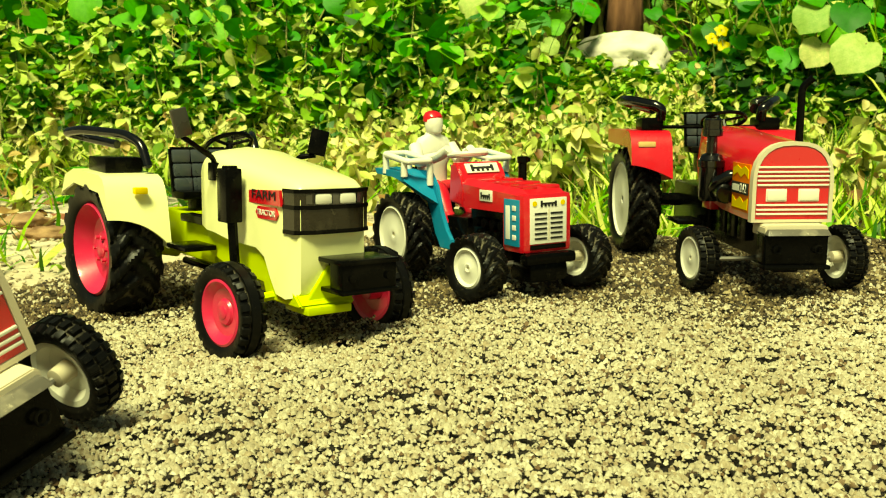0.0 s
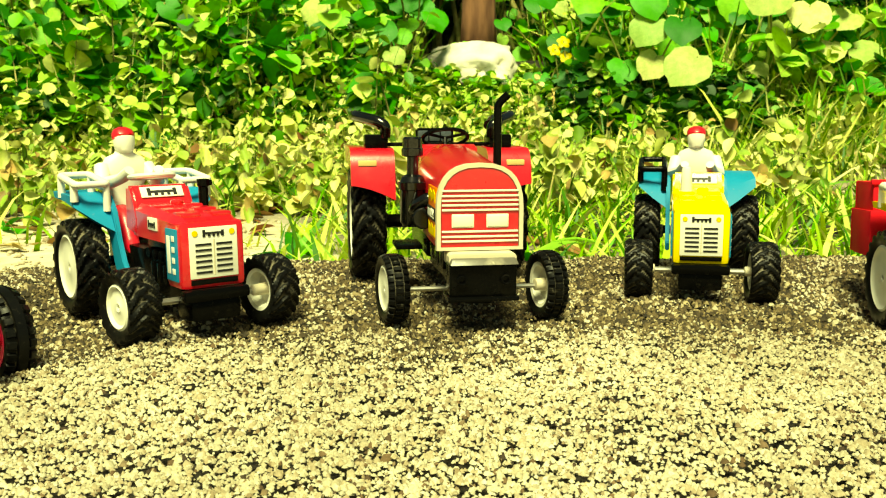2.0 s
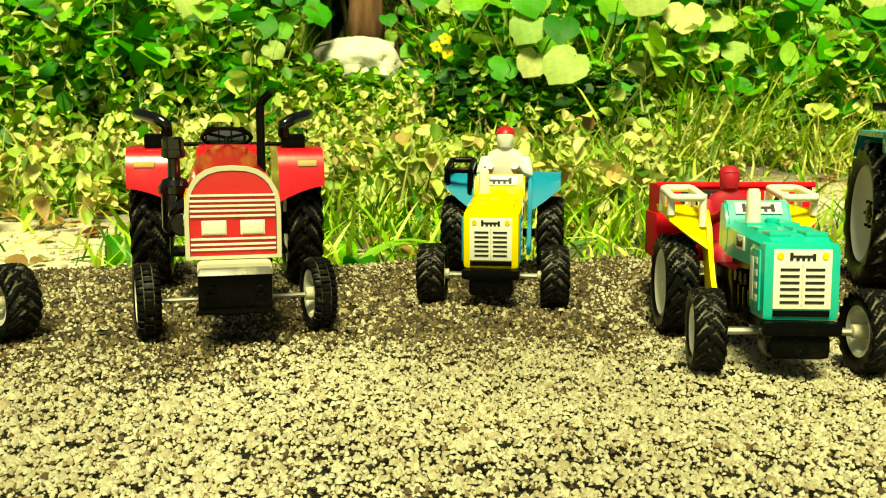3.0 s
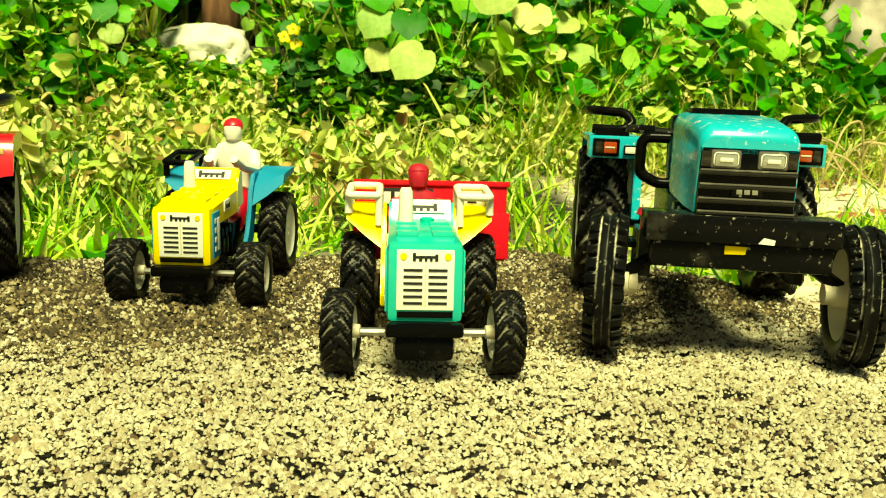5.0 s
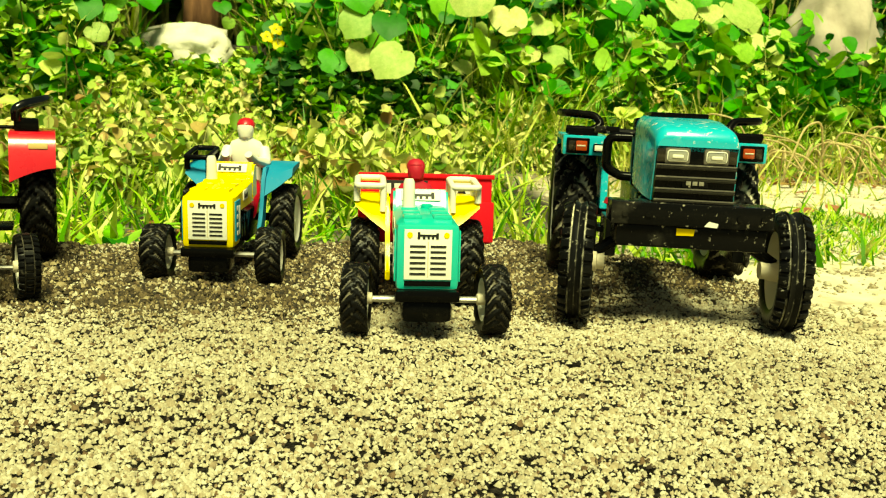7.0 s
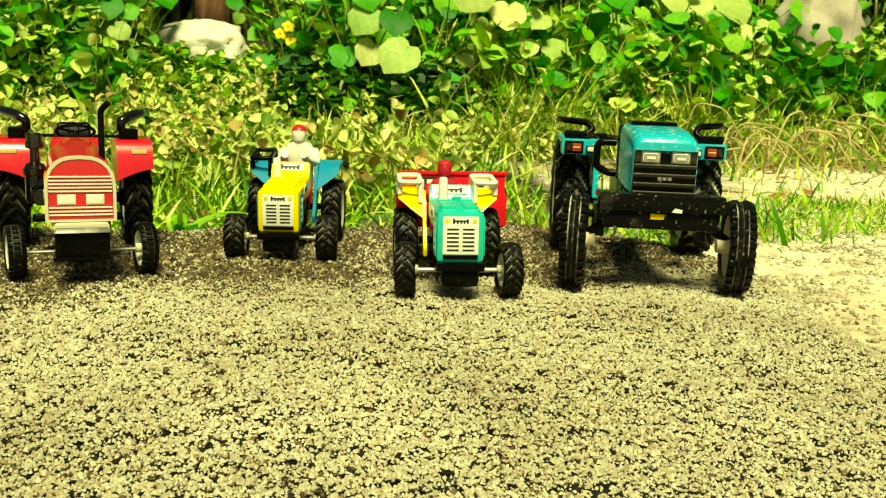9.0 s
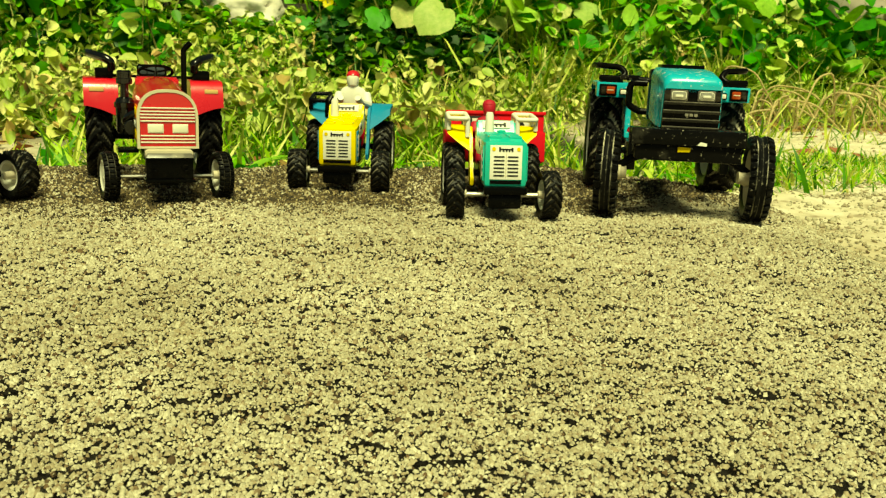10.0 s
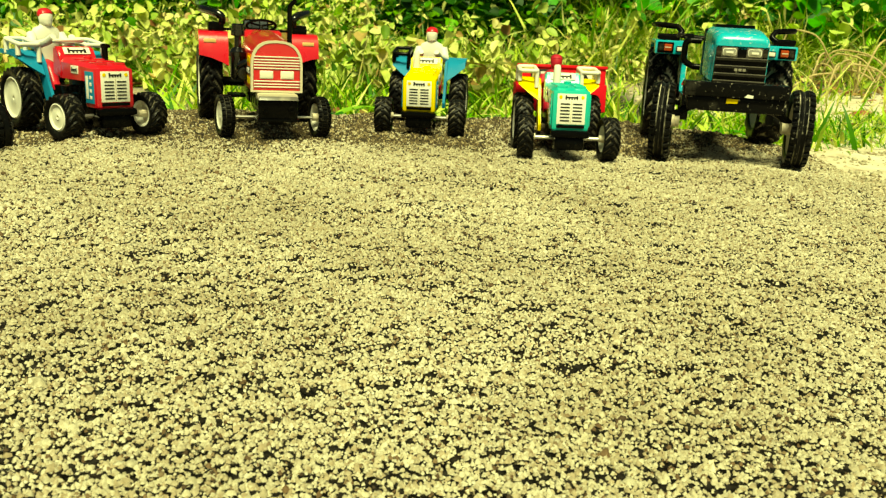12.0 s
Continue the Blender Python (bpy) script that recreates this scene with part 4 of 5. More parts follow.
    part("filter_drum", lathe([(-8, 4.4), (-7.4, 5), (5.4, 5), (6, 4.4)], 18, (-21, 14, 47), "y"), M_SHINE, ac)
    part("exhaust_pipe", tube([(13, 4, 60), (13, 4, 99), (17.5, 2, 103.5)], [2.0, 1.8, 1.8], seg=12), M_BLACK, t)
    part("front_hitch_plate", box(-6, 6, -20, 10, 12, 18, 0.8), M_BLACK, t)
    part("step", box(-28, -14, 62, 84, 24, 26.4, 0.6), M_BLACK, t)
    part("step", box(14, 28, 62, 84, 24, 26.4, 0.6), M_BLACK, t)
    return t


arch_one = arched_tractor(stand(0.1415, 0.4389, -0.0005, 4.2), "red toy tractor with arched white-striped grille")
copy_thing(arch_one, stand(-0.133, 0.212, -0.009, 58) @ pose(0, 0, 0, 0, -18, 0))


def pale_tractor(m):
    t = thing("toy_tractor", m, "pale lime toy tractor with crimson wheel rims", "toy tractor", "toy tractors on the sand")

    def section(y, w, z0, z1, r, flare=0.0):
        pts = [(-w - flare, y, z0), (-w - flare * 0.5, y, z0 + (z1 - z0) * 0.25), (-w, y, z0 + (z1 - z0) * 0.5), (-w, y, z1 - r)]
        for k in range(1, 5):
            a = math.pi - k * math.pi / 10
            pts.append((-w + r + r * math.cos(a), y, z1 - r + r * math.sin(a)))
        pts.append((0, y, z1 + 1.2))
        return pts + [(-x, yy, z) for x, yy, z in pts[-2::-1]]
    rows = ((-20.8, 14.6, 21, 61, 4, 0.2), (-19.6, 15.6, 19, 63.2, 5, 0.8), (-15, 17.0, 18, 65.4, 6, 1.6), (-7, 17.6, 19, 66.8, 6.3, 0.9), (-2, 17.9, 25, 67.6, 6.5, 0.5), (3, 18.1, 33, 68.4, 6.8, 0.3), (10, 18.3, 36, 69.4, 7, 0.1), (34, 19.6, 37, 72.4, 8, 0), (46, 20.6, 39, 74.6, 9, 0), (54, 20.8, 39.6, 75.4, 10, 0), (62, 19.4, 41, 74.8, 10, 0), (67, 14.5, 48, 70, 8, 0))
    bon = part("bonnet", loft([section(*row) for row in rows]), M_CREAM, t)
    # smoked mask with lamps
    gm = part("grille_mask", loft([[(x, y, z) for x, y in ((-17.6, -12), (-16.9, -19.8), (-9.6, -22.8), (9.6, -22.8), (16.9, -19.8), (17.6, -12))] for z in (44.8, 60.8)]), M_SMOKE, t, "black smoked grille mask")
    for z in (44.8, 54.6, 61):
        part("mask_band", loft([[(x * 1.02, y * 1.02, zz) for x, y in ((-17.6, -12), (-16.9, -19.8), (-9.6, -22.8), (9.6, -22.8), (16.9, -19.8), (17.6, -12))] for zz in (z - 0.8, z + 0.8)]), M_BLACK, gm)
    part("lamp_bezel", box(-9.6, 9.6, -23.0, -22, 55.4, 60.2, 0.4), M_BAR, gm)
    for x in (-5.6, 5.6):
        hl = part("headlight", box(x - 3.7, x + 3.7, -23.5, -22, 55.8, 60.0, 1.2), M_LAMP, gm, "clear square headlight")
        part("lens_rim", box(x - 4.1, x + 4.1, -23.2, -22, 55.5, 60.2, 1.2), M_BLACK, hl)
    for side in (-1, 1):
        part("side_lamp", loft([[(side * x, y, z) for x, y in ((10.4, -22.7), (15.6, -20), (15.4, -18.6), (10.2, -21))] for z in (56, 59.8)]), M_GLASS, gm)
    # lower front
    part("keel", prism([(-22, 13), (-24, 17), (-16, 24), (30, 30), (90, 30), (90, 20), (30, 17)], "x", -12, 8, 1.2), M_LIME, t)
    part("side_skirt", prism([(-3, 20), (-6, 40), (64, 42), (64, 28), (40, 24)], "x", -16.5, 16.5, 1.2), M_LIME, t)
    part("front_plate", box(-15, 5, -27, -8, 12.6, 16, 0.8), M_LIME, t)
    part("nose_valance", prism([(-18, 22), (-25, 16), (-23, 15), (4, 15), (8, 24), (0, 26)], "x", -17, 8, 0.8), M_LIME, t)
    bw = part("front_weight", box(-6, 19, -38, -28, 22, 34, 0.8), M_BLACK, t)
    part("weight_lid", box(-6.8, 19.8, -38.8, -20, 33, 35, 0.5), M_BLACK, bw)
    part("weight_tray", box(-6.8, 19.8, -38.8, -20, 21.4, 23.2, 0.5), M_BLACK, bw)
    part("weight_mount", box(-2, 14, -30, -16, 23, 32, 0.5), M_BLACK, bw)
    part("nose_facet", prism([(-14.5, 15.5), (8, 15.5), (8, 31), (-3, 31)], "y", -22.6, -19, 0.3), M_LIME, t)
    for x in (-2, 15):
        part("bolt", lathe([(-39, 1.6), (-38, 1.6)], 10, (x, 0, 28), "y"), M_BLACK, bw)
    for side in (-1, 1):
        part("front_axle", tube([(side * 10, -2, 18), (side * 30, 0, 16)], 2), M_LIME, t)
        wheel(t, "front_wheel", (side * 35.5, 0, 12.6 if side < 0 else 14), 20, 11, 13.2, M_PINK, "rib", 7, side, M_PINK, lugs=26)
        wheel(t, "rear_wheel", (side * 41, 123, 25), 34, 25, 22.5, M_PINK, "chevron", 4, side, M_PINK, lugs=16, dish=0.25)
        # fender: rounded front skirt drawn to a point at its inner foot, flat top, sloped tail
        ci, co = side * 25, side * 53
        b = bmesh.new()
        cols = []
        for k in range(11):
            u = k / 10
            foot = 42 - 14 * u ** 2.6
            cols.append([b.verts.new((co + (ci - co) * u, y, z)) for y, z in ((91 - 6 * u, foot), (92 - 3 * u, 50), (94 - 2 * u, 57), (96.5 - u, 60.6), (101, 62.4), (141, 64), (156, 60.5), (164, 50))])
        for c0, c1 in zip(cols, cols[1:]):
            for i in range(7):
                b.faces.new((c0[i], c0[i + 1], c1[i + 1], c1[i]))
        w = [b.verts.new(p) for p in ((ci, 137, 34), (co, 160, 52), (co, 141, 57), (co, 103, 54))]
        b.faces.new(cols[-1] + [w[0]]), b.faces.new(cols[0] + w[1:])
        bmesh.ops.recalc_face_normals(b, faces=b.faces)
        bmesh.ops.solidify(b, geom=b.faces[:], thickness=1.5)
        f = part("fender", b, M_CREAM, t)
        part("marker", box(side * 38 - 3, side * 38 + 3, 87, 91, 54, 57, 0.4), M_YSTICK, f)
        tb = part("tool_box", box(side * 38 - 9, side * 38 + 9, 110, 136, 63, 70.5, 1), M_BLACK, t)
        b = tube([(side * 29, 103, 66), (side * 30, 108, 77), (side * 34, 119, 81.5), (side * 47, 146, 83.5), (side * 51, 160, 82), (side * 41, 163, 79.5), (side * 31, 140, 76)], 2.3, seg=10)
        part("hand_rail", b, M_SHINE, tb)
        up, wide = (79, 27) if side > 0 else (87, -37)
        part("mirror_arm", tube([(side * 19, 46, 66), (side * 21, 45, 72), (wide, 39, up - 6)], 1.2), M_BLACK, t)
        b = box(-4.2, 4.2, -1, 1, -6, 6, 0.8)
        bmesh.ops.transform(b, matrix=Matrix.Translation((wide + side, 38, up)) @ Matrix.Rotation(radians(14 * side), 4, "Y") @ Matrix.Rotation(radians(-20 * side), 4, "Z"), verts=b.verts)
        part("mirror", b, M_GLASS if side < 0 else M_BLACK, t, "dark door mirror on a bent arm")
        part("mirror_foot", box(side * 20 - 2, side * 20 + 2, 43, 49, 62, 70, 0.8), M_BLACK, t)
        part("step", box(min(side * 17, side * 32), max(side * 17, side * 32), 52, 74, 30, 32.4, 0.6), M_BLACK, t)
        part("axle_housing", lathe([(8, 8), (18, 6), (30, 5.4)] if side > 0 else [(-30, 5.4), (-18, 6), (-8, 8)], 16, (0, 123, 26)), M_LIME, t)
        part("drag_link", tube([(side * 12, 30, 19), (side * 14, 96, 20)], 1.8), M_BLACK, t)
    b = box(-28.6, -21.2, 16, 25, 46, 68.5, 0.8)
    tube([(-24.6, 20, 54), (-24, 18, 24)], 2.2, b)
    lathe([(68, 3.4), (69.6, 3)], 14, (-24.8, 20, 0), "z", b)
    part("air_filter_column", b, M_BLACK, t)
    part("gearbox", box(-14, 14, 62, 126, 22, 44, 2), M_LIME, t)
    part("floor", box(-18, 18, 62, 92, 40, 44, 1), M_BLACK, t)
    seat(t, 93, 50, 31, 25, 16)
    steering(t, 74, 77.0, 11, -30)
    part("lever", tube([(-10, 72, 44), (-13, 74, 58), (-12, 72, 62)], 1.2), M_BLACK, t)
    # printed side marks
    for side in (-1, 1):
        turn = Matrix.Rotation(radians(90 * side), 4, "Z") @ Matrix.Rotation(radians(90), 4, "X")
        st = part("red_stripe", prism([(-12, 54.6), (18, 54.6), (18, 59.6), (-11, 61)], "x", side * 18.0 - 0.6, side * 18.0 + 0.6, 0), M_RED2, t, "red stripe with black letters")
        lettering("FARM", 3.8, M_INK, st, Matrix.Translation((side * 18.85, 2, 58.2)) @ turn @ Matrix.Diagonal((1.6, 1, 1, 1)))
        ar = part("arrow_label", prism([(-9, 51), (-7, 53.6), (8, 53.6), (10, 51), (8, 48.6), (-7, 48.6)], "x", side * 17.9 - 0.5, side * 17.9 + 0.5, 0), M_RED2, t, "red arrow label with white letters")
        lettering("TRACTOR", 2.4, M_STICK, ar, Matrix.Translation((side * 18.6, 0.5, 51.1)) @ turn)
    return t


pale_tractor(stand(-0.0747, 0.3613, -0.0039, 41.0) @ pose(0, 0, 0, -0.8, 1.8))


def blue_tractor(m):
    t = thing("toy_tractor", m, "large worn blue toy tractor with black bumper", "toy tractor", "toy tractors on the sand")

    def section(y, w, z0, z1, r=7):
        pts = [(-w, y, z0), (-w, y, z1 - r)]
        for k in range(1, 5):
            a = math.pi - k * math.pi / 10
            pts.append((-w + r + r * math.cos(a), y, z1 - r + r * math.sin(a)))
        return pts + [(-x, yy, z) for x, yy, z in pts[::-1]]
    rings = [section(y, w, z0, z1) for y, w, z0, z1 in ((-8, 18.9, 86, 91), (-6, 19.4, 72, 93.6), (-4, 19.6, 60, 95), (20, 19.8, 60, 98.4), (60, 19.8, 62, 100), (76, 19, 66, 100))]
    bon = part("bonnet", loft(rings), M_ACE, t, "blue bonnet with scuffed paint")
    part("top_vent", box(-15, 15, 46, 72, 97.5, 101.6, 0.8), M_BLACK, bon)
    g = part("grille", box(-18.8, 18.8, -8, 4, 57, 87, 1), M_BLACK, t, "black barred grille")
    for z in (60.2, 65.4, 71.0, 76.6):
        bar = part("grille_bar", box(-18.7, 18.7, -9.8, -7, z - 1.3, z + 1.3, 0.7), M_SHINE, g)
        # Pale top strip: rubbed plastic, brightened to stand for the bar's highlight.
        part("rubbed_glint_edge", box(-18.5, 18.5, -10.0, -9, z + 0.5, z + 1.2, 0.2), M_BAR, bar)
    part("badge_plate", box(-6, 6, -9.4, -7.6, 67, 72.4, 0.3), M_WORN, g)
    b = bmesh.new()
    for i in range(3):
        box(-4.2 + i * 3, -2.0 + i * 3, -9.7, -9.2, 68.2, 71.2, 0.1, b)
    part("badge_mark", b, M_STEEL, g)
    for x in (-9.0, 9.0):
        part("lamp_bezel", box(x - 5.9, x + 5.9, -9.0, -7, 78.0, 85.4, 1.2), M_BAR, g)
        hl = part("headlight", box(x - 5.2, x + 5.2, -9.4, -7, 78.6, 84.8, 1.6), M_LAMP, g, "clear headlight")
        part("lens_mark", box(x - 4.3, x + 4.3, -9.7, -9, 79.4, 84.0, 0.8), M_CHROME, hl)
        part("bulb", box(x - 2.6, x + 2.6, -10.2, -9.4, 80.6, 82.4, 0.6), M_LAMP, hl)
        part("corner_lamp", box(math.copysign(16.5, x) - 1.9, math.copysign(16.5, x) + 1.9, -9.2, -7, 78.6, 84.8, 0.4), M_SMOKE, g)
    bp = part("front_bumper", box(-38.4, 37, -14, 6, 48.8, 59.5, 1), M_WORN, t, "scuffed black bumper beam")
    part("bumper_apron", box(-35, 35, -11, 14, 38, 49, 1.4), M_WORN, bp)
    part("paint_chip", prism([(-7, 44.4), (1, 44.6), (1.4, 47.6), (-7, 47.8)], "y", -11.6, -10.8, 0), M_YSTICK, bp)
    part("paint_chip", prism([(5, 49.6), (11, 49.2), (11.4, 51.2), (7, 52)], "y", -14.3, -13.6, 0), M_STICK, bp)
    for x in (-32, -21, 21, 32):
        part("bolt", lathe([(-14.8, 1.4), (-13.8, 1.4)], 8, (x, 0, 54), "y"), M_WORN, bp)
    part("front_axle", tube([(-46, 8, 29), (-30, 10, 40), (30, 10, 40), (46, 8, 29)], 3.0), M_BLACK, t)
    b = box(-13, 13, 4, 70, 40, 62, 2)
    eng = part("engine", b, M_WORN, t)
    for i in range(3):
        part("cylinder_block", box(-19, 19, 12 + i * 17, 24 + i * 17, 44, 58, 1.2), M_WORN, eng)
    part("gearbox", box(-16, 16, 68, 150, 34, 58, 2), M_WORN, t)
    for side in (-1, 1):
        part("stub_axle", lathe([(38, 4.4), (52, 4.2)] if side > 0 else [(-52, 4.2), (-38, 4.4)], 14, (0, 8, 27)), M_BEIGE, t)
        wheel(t, "front_wheel", (side * 50.8, 8, 27.0), 29.6, 15.4, 19, M_BEIGE, "worn", -6, side, M_BEIGE, M_DUSTY, 30)
        wheel(t, "rear_wheel", (side * 48, 138, 40), 40, 25, 27, M_WHITE, "chevron", 0, side, M_BLACK, M_DUSTY, 15)
        # fender with lamp block
        prof = [(98, 83), (104, 86), (168, 86), (178, 70), (176, 70), (167, 83.4), (105, 83.4), (101, 80)]
        lo, hi = sorted((side * 30, side * 58))
        b = prism(prof, "x", lo, hi, 0.4)
        lo, hi = sorted((side * 30, side * 34))
        prism([(90, 44), (94, 72), (98, 84), (168, 84), (174, 70), (148, 50), (108, 44)], "x", lo, hi, 0.5, b)
        lo, hi = sorted((side * 31, side * 58))
        box(lo, hi, 88, 108, 75, 86.4, 1.2, b)
        f = part("fender", b, M_ACE, t, "blue fender with lamp block")
        lo, hi = sorted((side * 42.6, side * 56))
        lb = part("lamp_frame", box(lo, hi, 86.2, 89, 76, 85, 0.8), M_BLACK, f)
        lo, hi = sorted((side * 44, side * 50.6))
        part("lens", box(lo, hi, 85.2, 87, 77.6, 83.4, 0.9), M_AMBER, lb, "red-amber lens")
        lo, hi = sorted((side * 50.8, side * 54.8))
        part("lens", box(lo, hi, 85.4, 87, 77.6, 83.4, 0.9), M_SMOKE, lb, "smoked lens")
        # Beige bar drawn as the reflection across the amber lens.
        part("lens_glint_bar", box(min(side * 45, side * 50), max(side * 45, side * 50), 84.9, 85.6, 80.2, 81.0, 0.3), M_BEIGE, lb)
        lo, hi = sorted((side * 33.6, side * 40.6))
        sl = part("small_lamp", box(lo, hi, 86.0, 88.4, 77.0, 82, 0.9), M_BLACK, f)
        part("lens", box(lo + 0.7, hi - 0.7, 85.4, 87, 77.8, 81.2, 0.8), M_LAMP, sl)
        b = tube([(side * 56, 96, 89.5), (side * 41, 92, 89.5), (side * 36, 94, 93), (side * 40, 98, 98), (side * 56, 104, 99), (side * 59, 122, 99)], 2.4, seg=10)
        box(min(side * 38, side * 55), max(side * 38, side * 55), 90, 110, 86.2, 89.4, 0.6, b)
        part("hand_rail", b, M_BLACK, f)
    part("rear_axle", tube([(-46, 138, 40), (46, 138, 40)], 6), M_WORN, t)
    part("side_pipe", tube([(-26, 30, 88), (-38, 30, 88), (-38, 32, 72), (-30, 32, 68), (-25, 32, 68)], 2.4, seg=12), M_BLACK, t)
    b = tube([(-23, 44, 90), (-40, 44, 91)], 1.8)
    box(-44, -31, 42, 46, 89.4, 93, 0.8, b)
    part("mirror_bracket", b, M_WORN, t)
    b = lathe([(40, 2), (52, 2), (53, 4), (56, 3)], 12, (-33, 40, 0), "z")
    part("red_knob", b, M_RED2, t)
    for side in (-1, 1):
        part("step", box(min(side * 22, side * 40), max(side * 22, side * 40), 48, 68, 36, 39, 0.8), M_WORN, t)
        part("step_bracket", box(side * 33 - 3, side * 33 + 3, 30, 60, 26, 46, 1), M_WORN, t)
    seat(t, 116, 66, 26, 22, 18)
    steering(t, 88, 90, 12, -25)
    part("dashboard", box(-20, 20, 70, 80, 60, 98, 2), M_BLACK, t)
    return t


blue_tractor(stand(0.4794, 0.3448, 0.0005, -24))


# ---- plants, stones and trees ----
LEAF = [(0, 0, 0), (0.20, 0.10, 0.05), (0.35, 0.34, 0.08), (0.31, 0.64, 0.05), (0.15, 0.88, -0.03), (0, 1, -0.10), (-0.15, 0.88, -0.03), (-0.31, 0.64, 0.05), (-0.35, 0.34, 0.08), (-0.20, 0.10, 0.05)]
LEAF_FACES = [(0, 1, 2, 3, 4, 5), (0, 5, 6, 7, 8, 9)]
BLADE = [(-0.5, 0, 0), (0.5, 0, 0), (-0.42, 0.22, 0.5), (0.42, 0.22, 0.5), (-0.22, 0.62, 0.84), (0.22, 0.62, 0.84), (0, 1.0, 1.0)]
BLADE_FACES = [(0, 1, 3, 2), (2, 3, 5, 4), (4, 5, 6)]


def aims(head, pitch, roll):
    """Turns that point +y along a heading, lifted by a pitch and rolled about itself."""
    n = len(head)
    z, o = np.zeros(n), np.ones(n)
    rz = np.stack([np.cos(head), -np.sin(head), z, np.sin(head), np.cos(head), z, z, z, o], -1).reshape(n, 3, 3)
    rx = np.stack([o, z, z, z, np.cos(pitch), -np.sin(pitch), z, np.sin(pitch), np.cos(pitch)], -1).reshape(n, 3, 3)
    ry = np.stack([np.cos(roll), z, np.sin(roll), z, o, z, -np.sin(roll), z, np.cos(roll)], -1).reshape(n, 3, 3)
    return rz @ rx @ ry


def grass(name, count, x0, x1, y0, y1, tall, dense, mat, seed, label, width=0.06):
    rng = np.random.RandomState(seed)
    tuft = np.stack([rng.uniform(x0, x1, count // 7), rng.uniform(y0, y1, count // 7)], -1)
    tuft = tuft[rng.rand(len(tuft)) < dense(tuft[:, 0], tuft[:, 1])]
    base = np.repeat(tuft, 7, 0) + rng.normal(0, 0.018, (len(tuft) * 7, 2))
    base = base[inside(base[:, 0], base[:, 1]) < 0.005]
    n = len(base)
    h = tall * np.clip(np.exp(rng.normal(0, 0.32, n)), 0.4, 1.6)
    stretch = np.stack([width * rng.uniform(0.6, 1.3, n), rng.uniform(0.15, 1.1, n), rng.uniform(0.55, 1.0, n)], -1)
    spots = np.stack([base[:, 0], base[:, 1], ground_height(base[:, 0], base[:, 1]) - 0.002], -1)
    ob = scatter(name, BLADE, BLADE_FACES, spots, h, aims(rng.uniform(0, math.tau, n), rng.normal(-0.2, 0.4, n), rng.normal(0, 0.35, n)), mat, stretch)
    return tagged(ob, label, "grass", kind="stuff")


def weeds(name, count, x0, x1, y0, y1, tall, leaf, per, dense, mat, seed, label, plump=1.0, face=0.0):
    """Upright stems with leaves all the way up, joined; face is how far the leaves turn to the open side, where the light comes from."""
    rng = np.random.RandomState(seed)
    b = np.stack([rng.uniform(x0, x1, count), rng.uniform(y0, y1, count)], -1)
    b = b[rng.rand(count) < dense(b[:, 0], b[:, 1])]
    n = len(b)
    g = ground_height(b[:, 0], b[:, 1])
    h = tall * np.clip(np.exp(rng.normal(0, 0.33, n)), 0.4, 1.7)
    lean = rng.normal(0, 0.22, (n, 2))
    u = rng.uniform(0.12, 1.0, (n, per)) ** 0.8
    px, py = b[:, :1] + lean[:, :1] * u * h[:, None], b[:, 1:] + lean[:, 1:] * u * h[:, None]
    pz = g[:, None] + u * h[:, None]
    k = n * per
    size = (leaf * np.clip(np.exp(rng.normal(0, 0.3, (n, 1))), 0.5, 1.35) * (1.15 - 0.5 * u)).ravel()
    head = np.where(rng.rand(k) < face, rng.normal(math.pi, 0.8, k), rng.uniform(0, math.tau, k))
    turns = aims(head, rng.normal(-0.12 - 0.7 * face, 0.45, k), rng.normal(0, 0.5, k))
    stretch = np.stack([np.repeat(rng.uniform(0.85, 1.6, n), per) * plump, np.ones(k), rng.uniform(0.3, 2.0, k)], -1)
    ob = scatter(name, LEAF, LEAF_FACES, np.stack([px.ravel(), py.ravel(), pz.ravel()], -1), size, turns, mat, stretch)
    tagged(ob, label, "weeds", kind="stuff")
    way = np.stack([lean[:, 0], lean[:, 1], np.ones(n)], -1)
    rod = [(-0.5, -0.3, 0), (0.5, -0.3, 0), (0, 0.6, 0), (0, 0, 1)]
    tilt = np.zeros((n, 3, 3))
    tilt[:, 0, 0], tilt[:, 1, 1], tilt[:, :, 2] = 1, 1, way
    st = scatter(name + "_stalks", rod, [(0, 1, 3), (1, 2, 3), (2, 0, 3)], np.stack([b[:, 0], b[:, 1], g - 0.003], -1), h, tilt, M_STALK, np.stack([0.025 * np.ones(n), 0.025 * np.ones(n), np.ones(n)], -1))
    return tagged(st, "thin stalks of the weeds", "weeds", kind="stuff")


def bare(x, y):
    """The trodden soil at both ends of the heap."""
    return ((x < 0.0 + 0.1 * waves(x, y, 31, 0.3)) & (y < 1.12 + 0.1 * waves(x, y, 32, 0.3))) | ((x > 0.78 + 0.12 * waves(x, y, 33, 0.4)) & (y < 1.66 + 0.2 * waves(x, y, 34, 0.4)))


def lawn(x, y):
    return np.where(bare(x, y), 0.05, np.clip(0.75 + 0.5 * waves(x, y, 35, 0.22), 0.12, 1))


def low_here(x, y):
    """The strip before the boulder and the trunk, where only low plants grow."""
    return (np.abs(x - 0.36) < 0.21) & (y > 1.72)


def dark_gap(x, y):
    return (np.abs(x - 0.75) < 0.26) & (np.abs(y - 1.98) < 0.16)


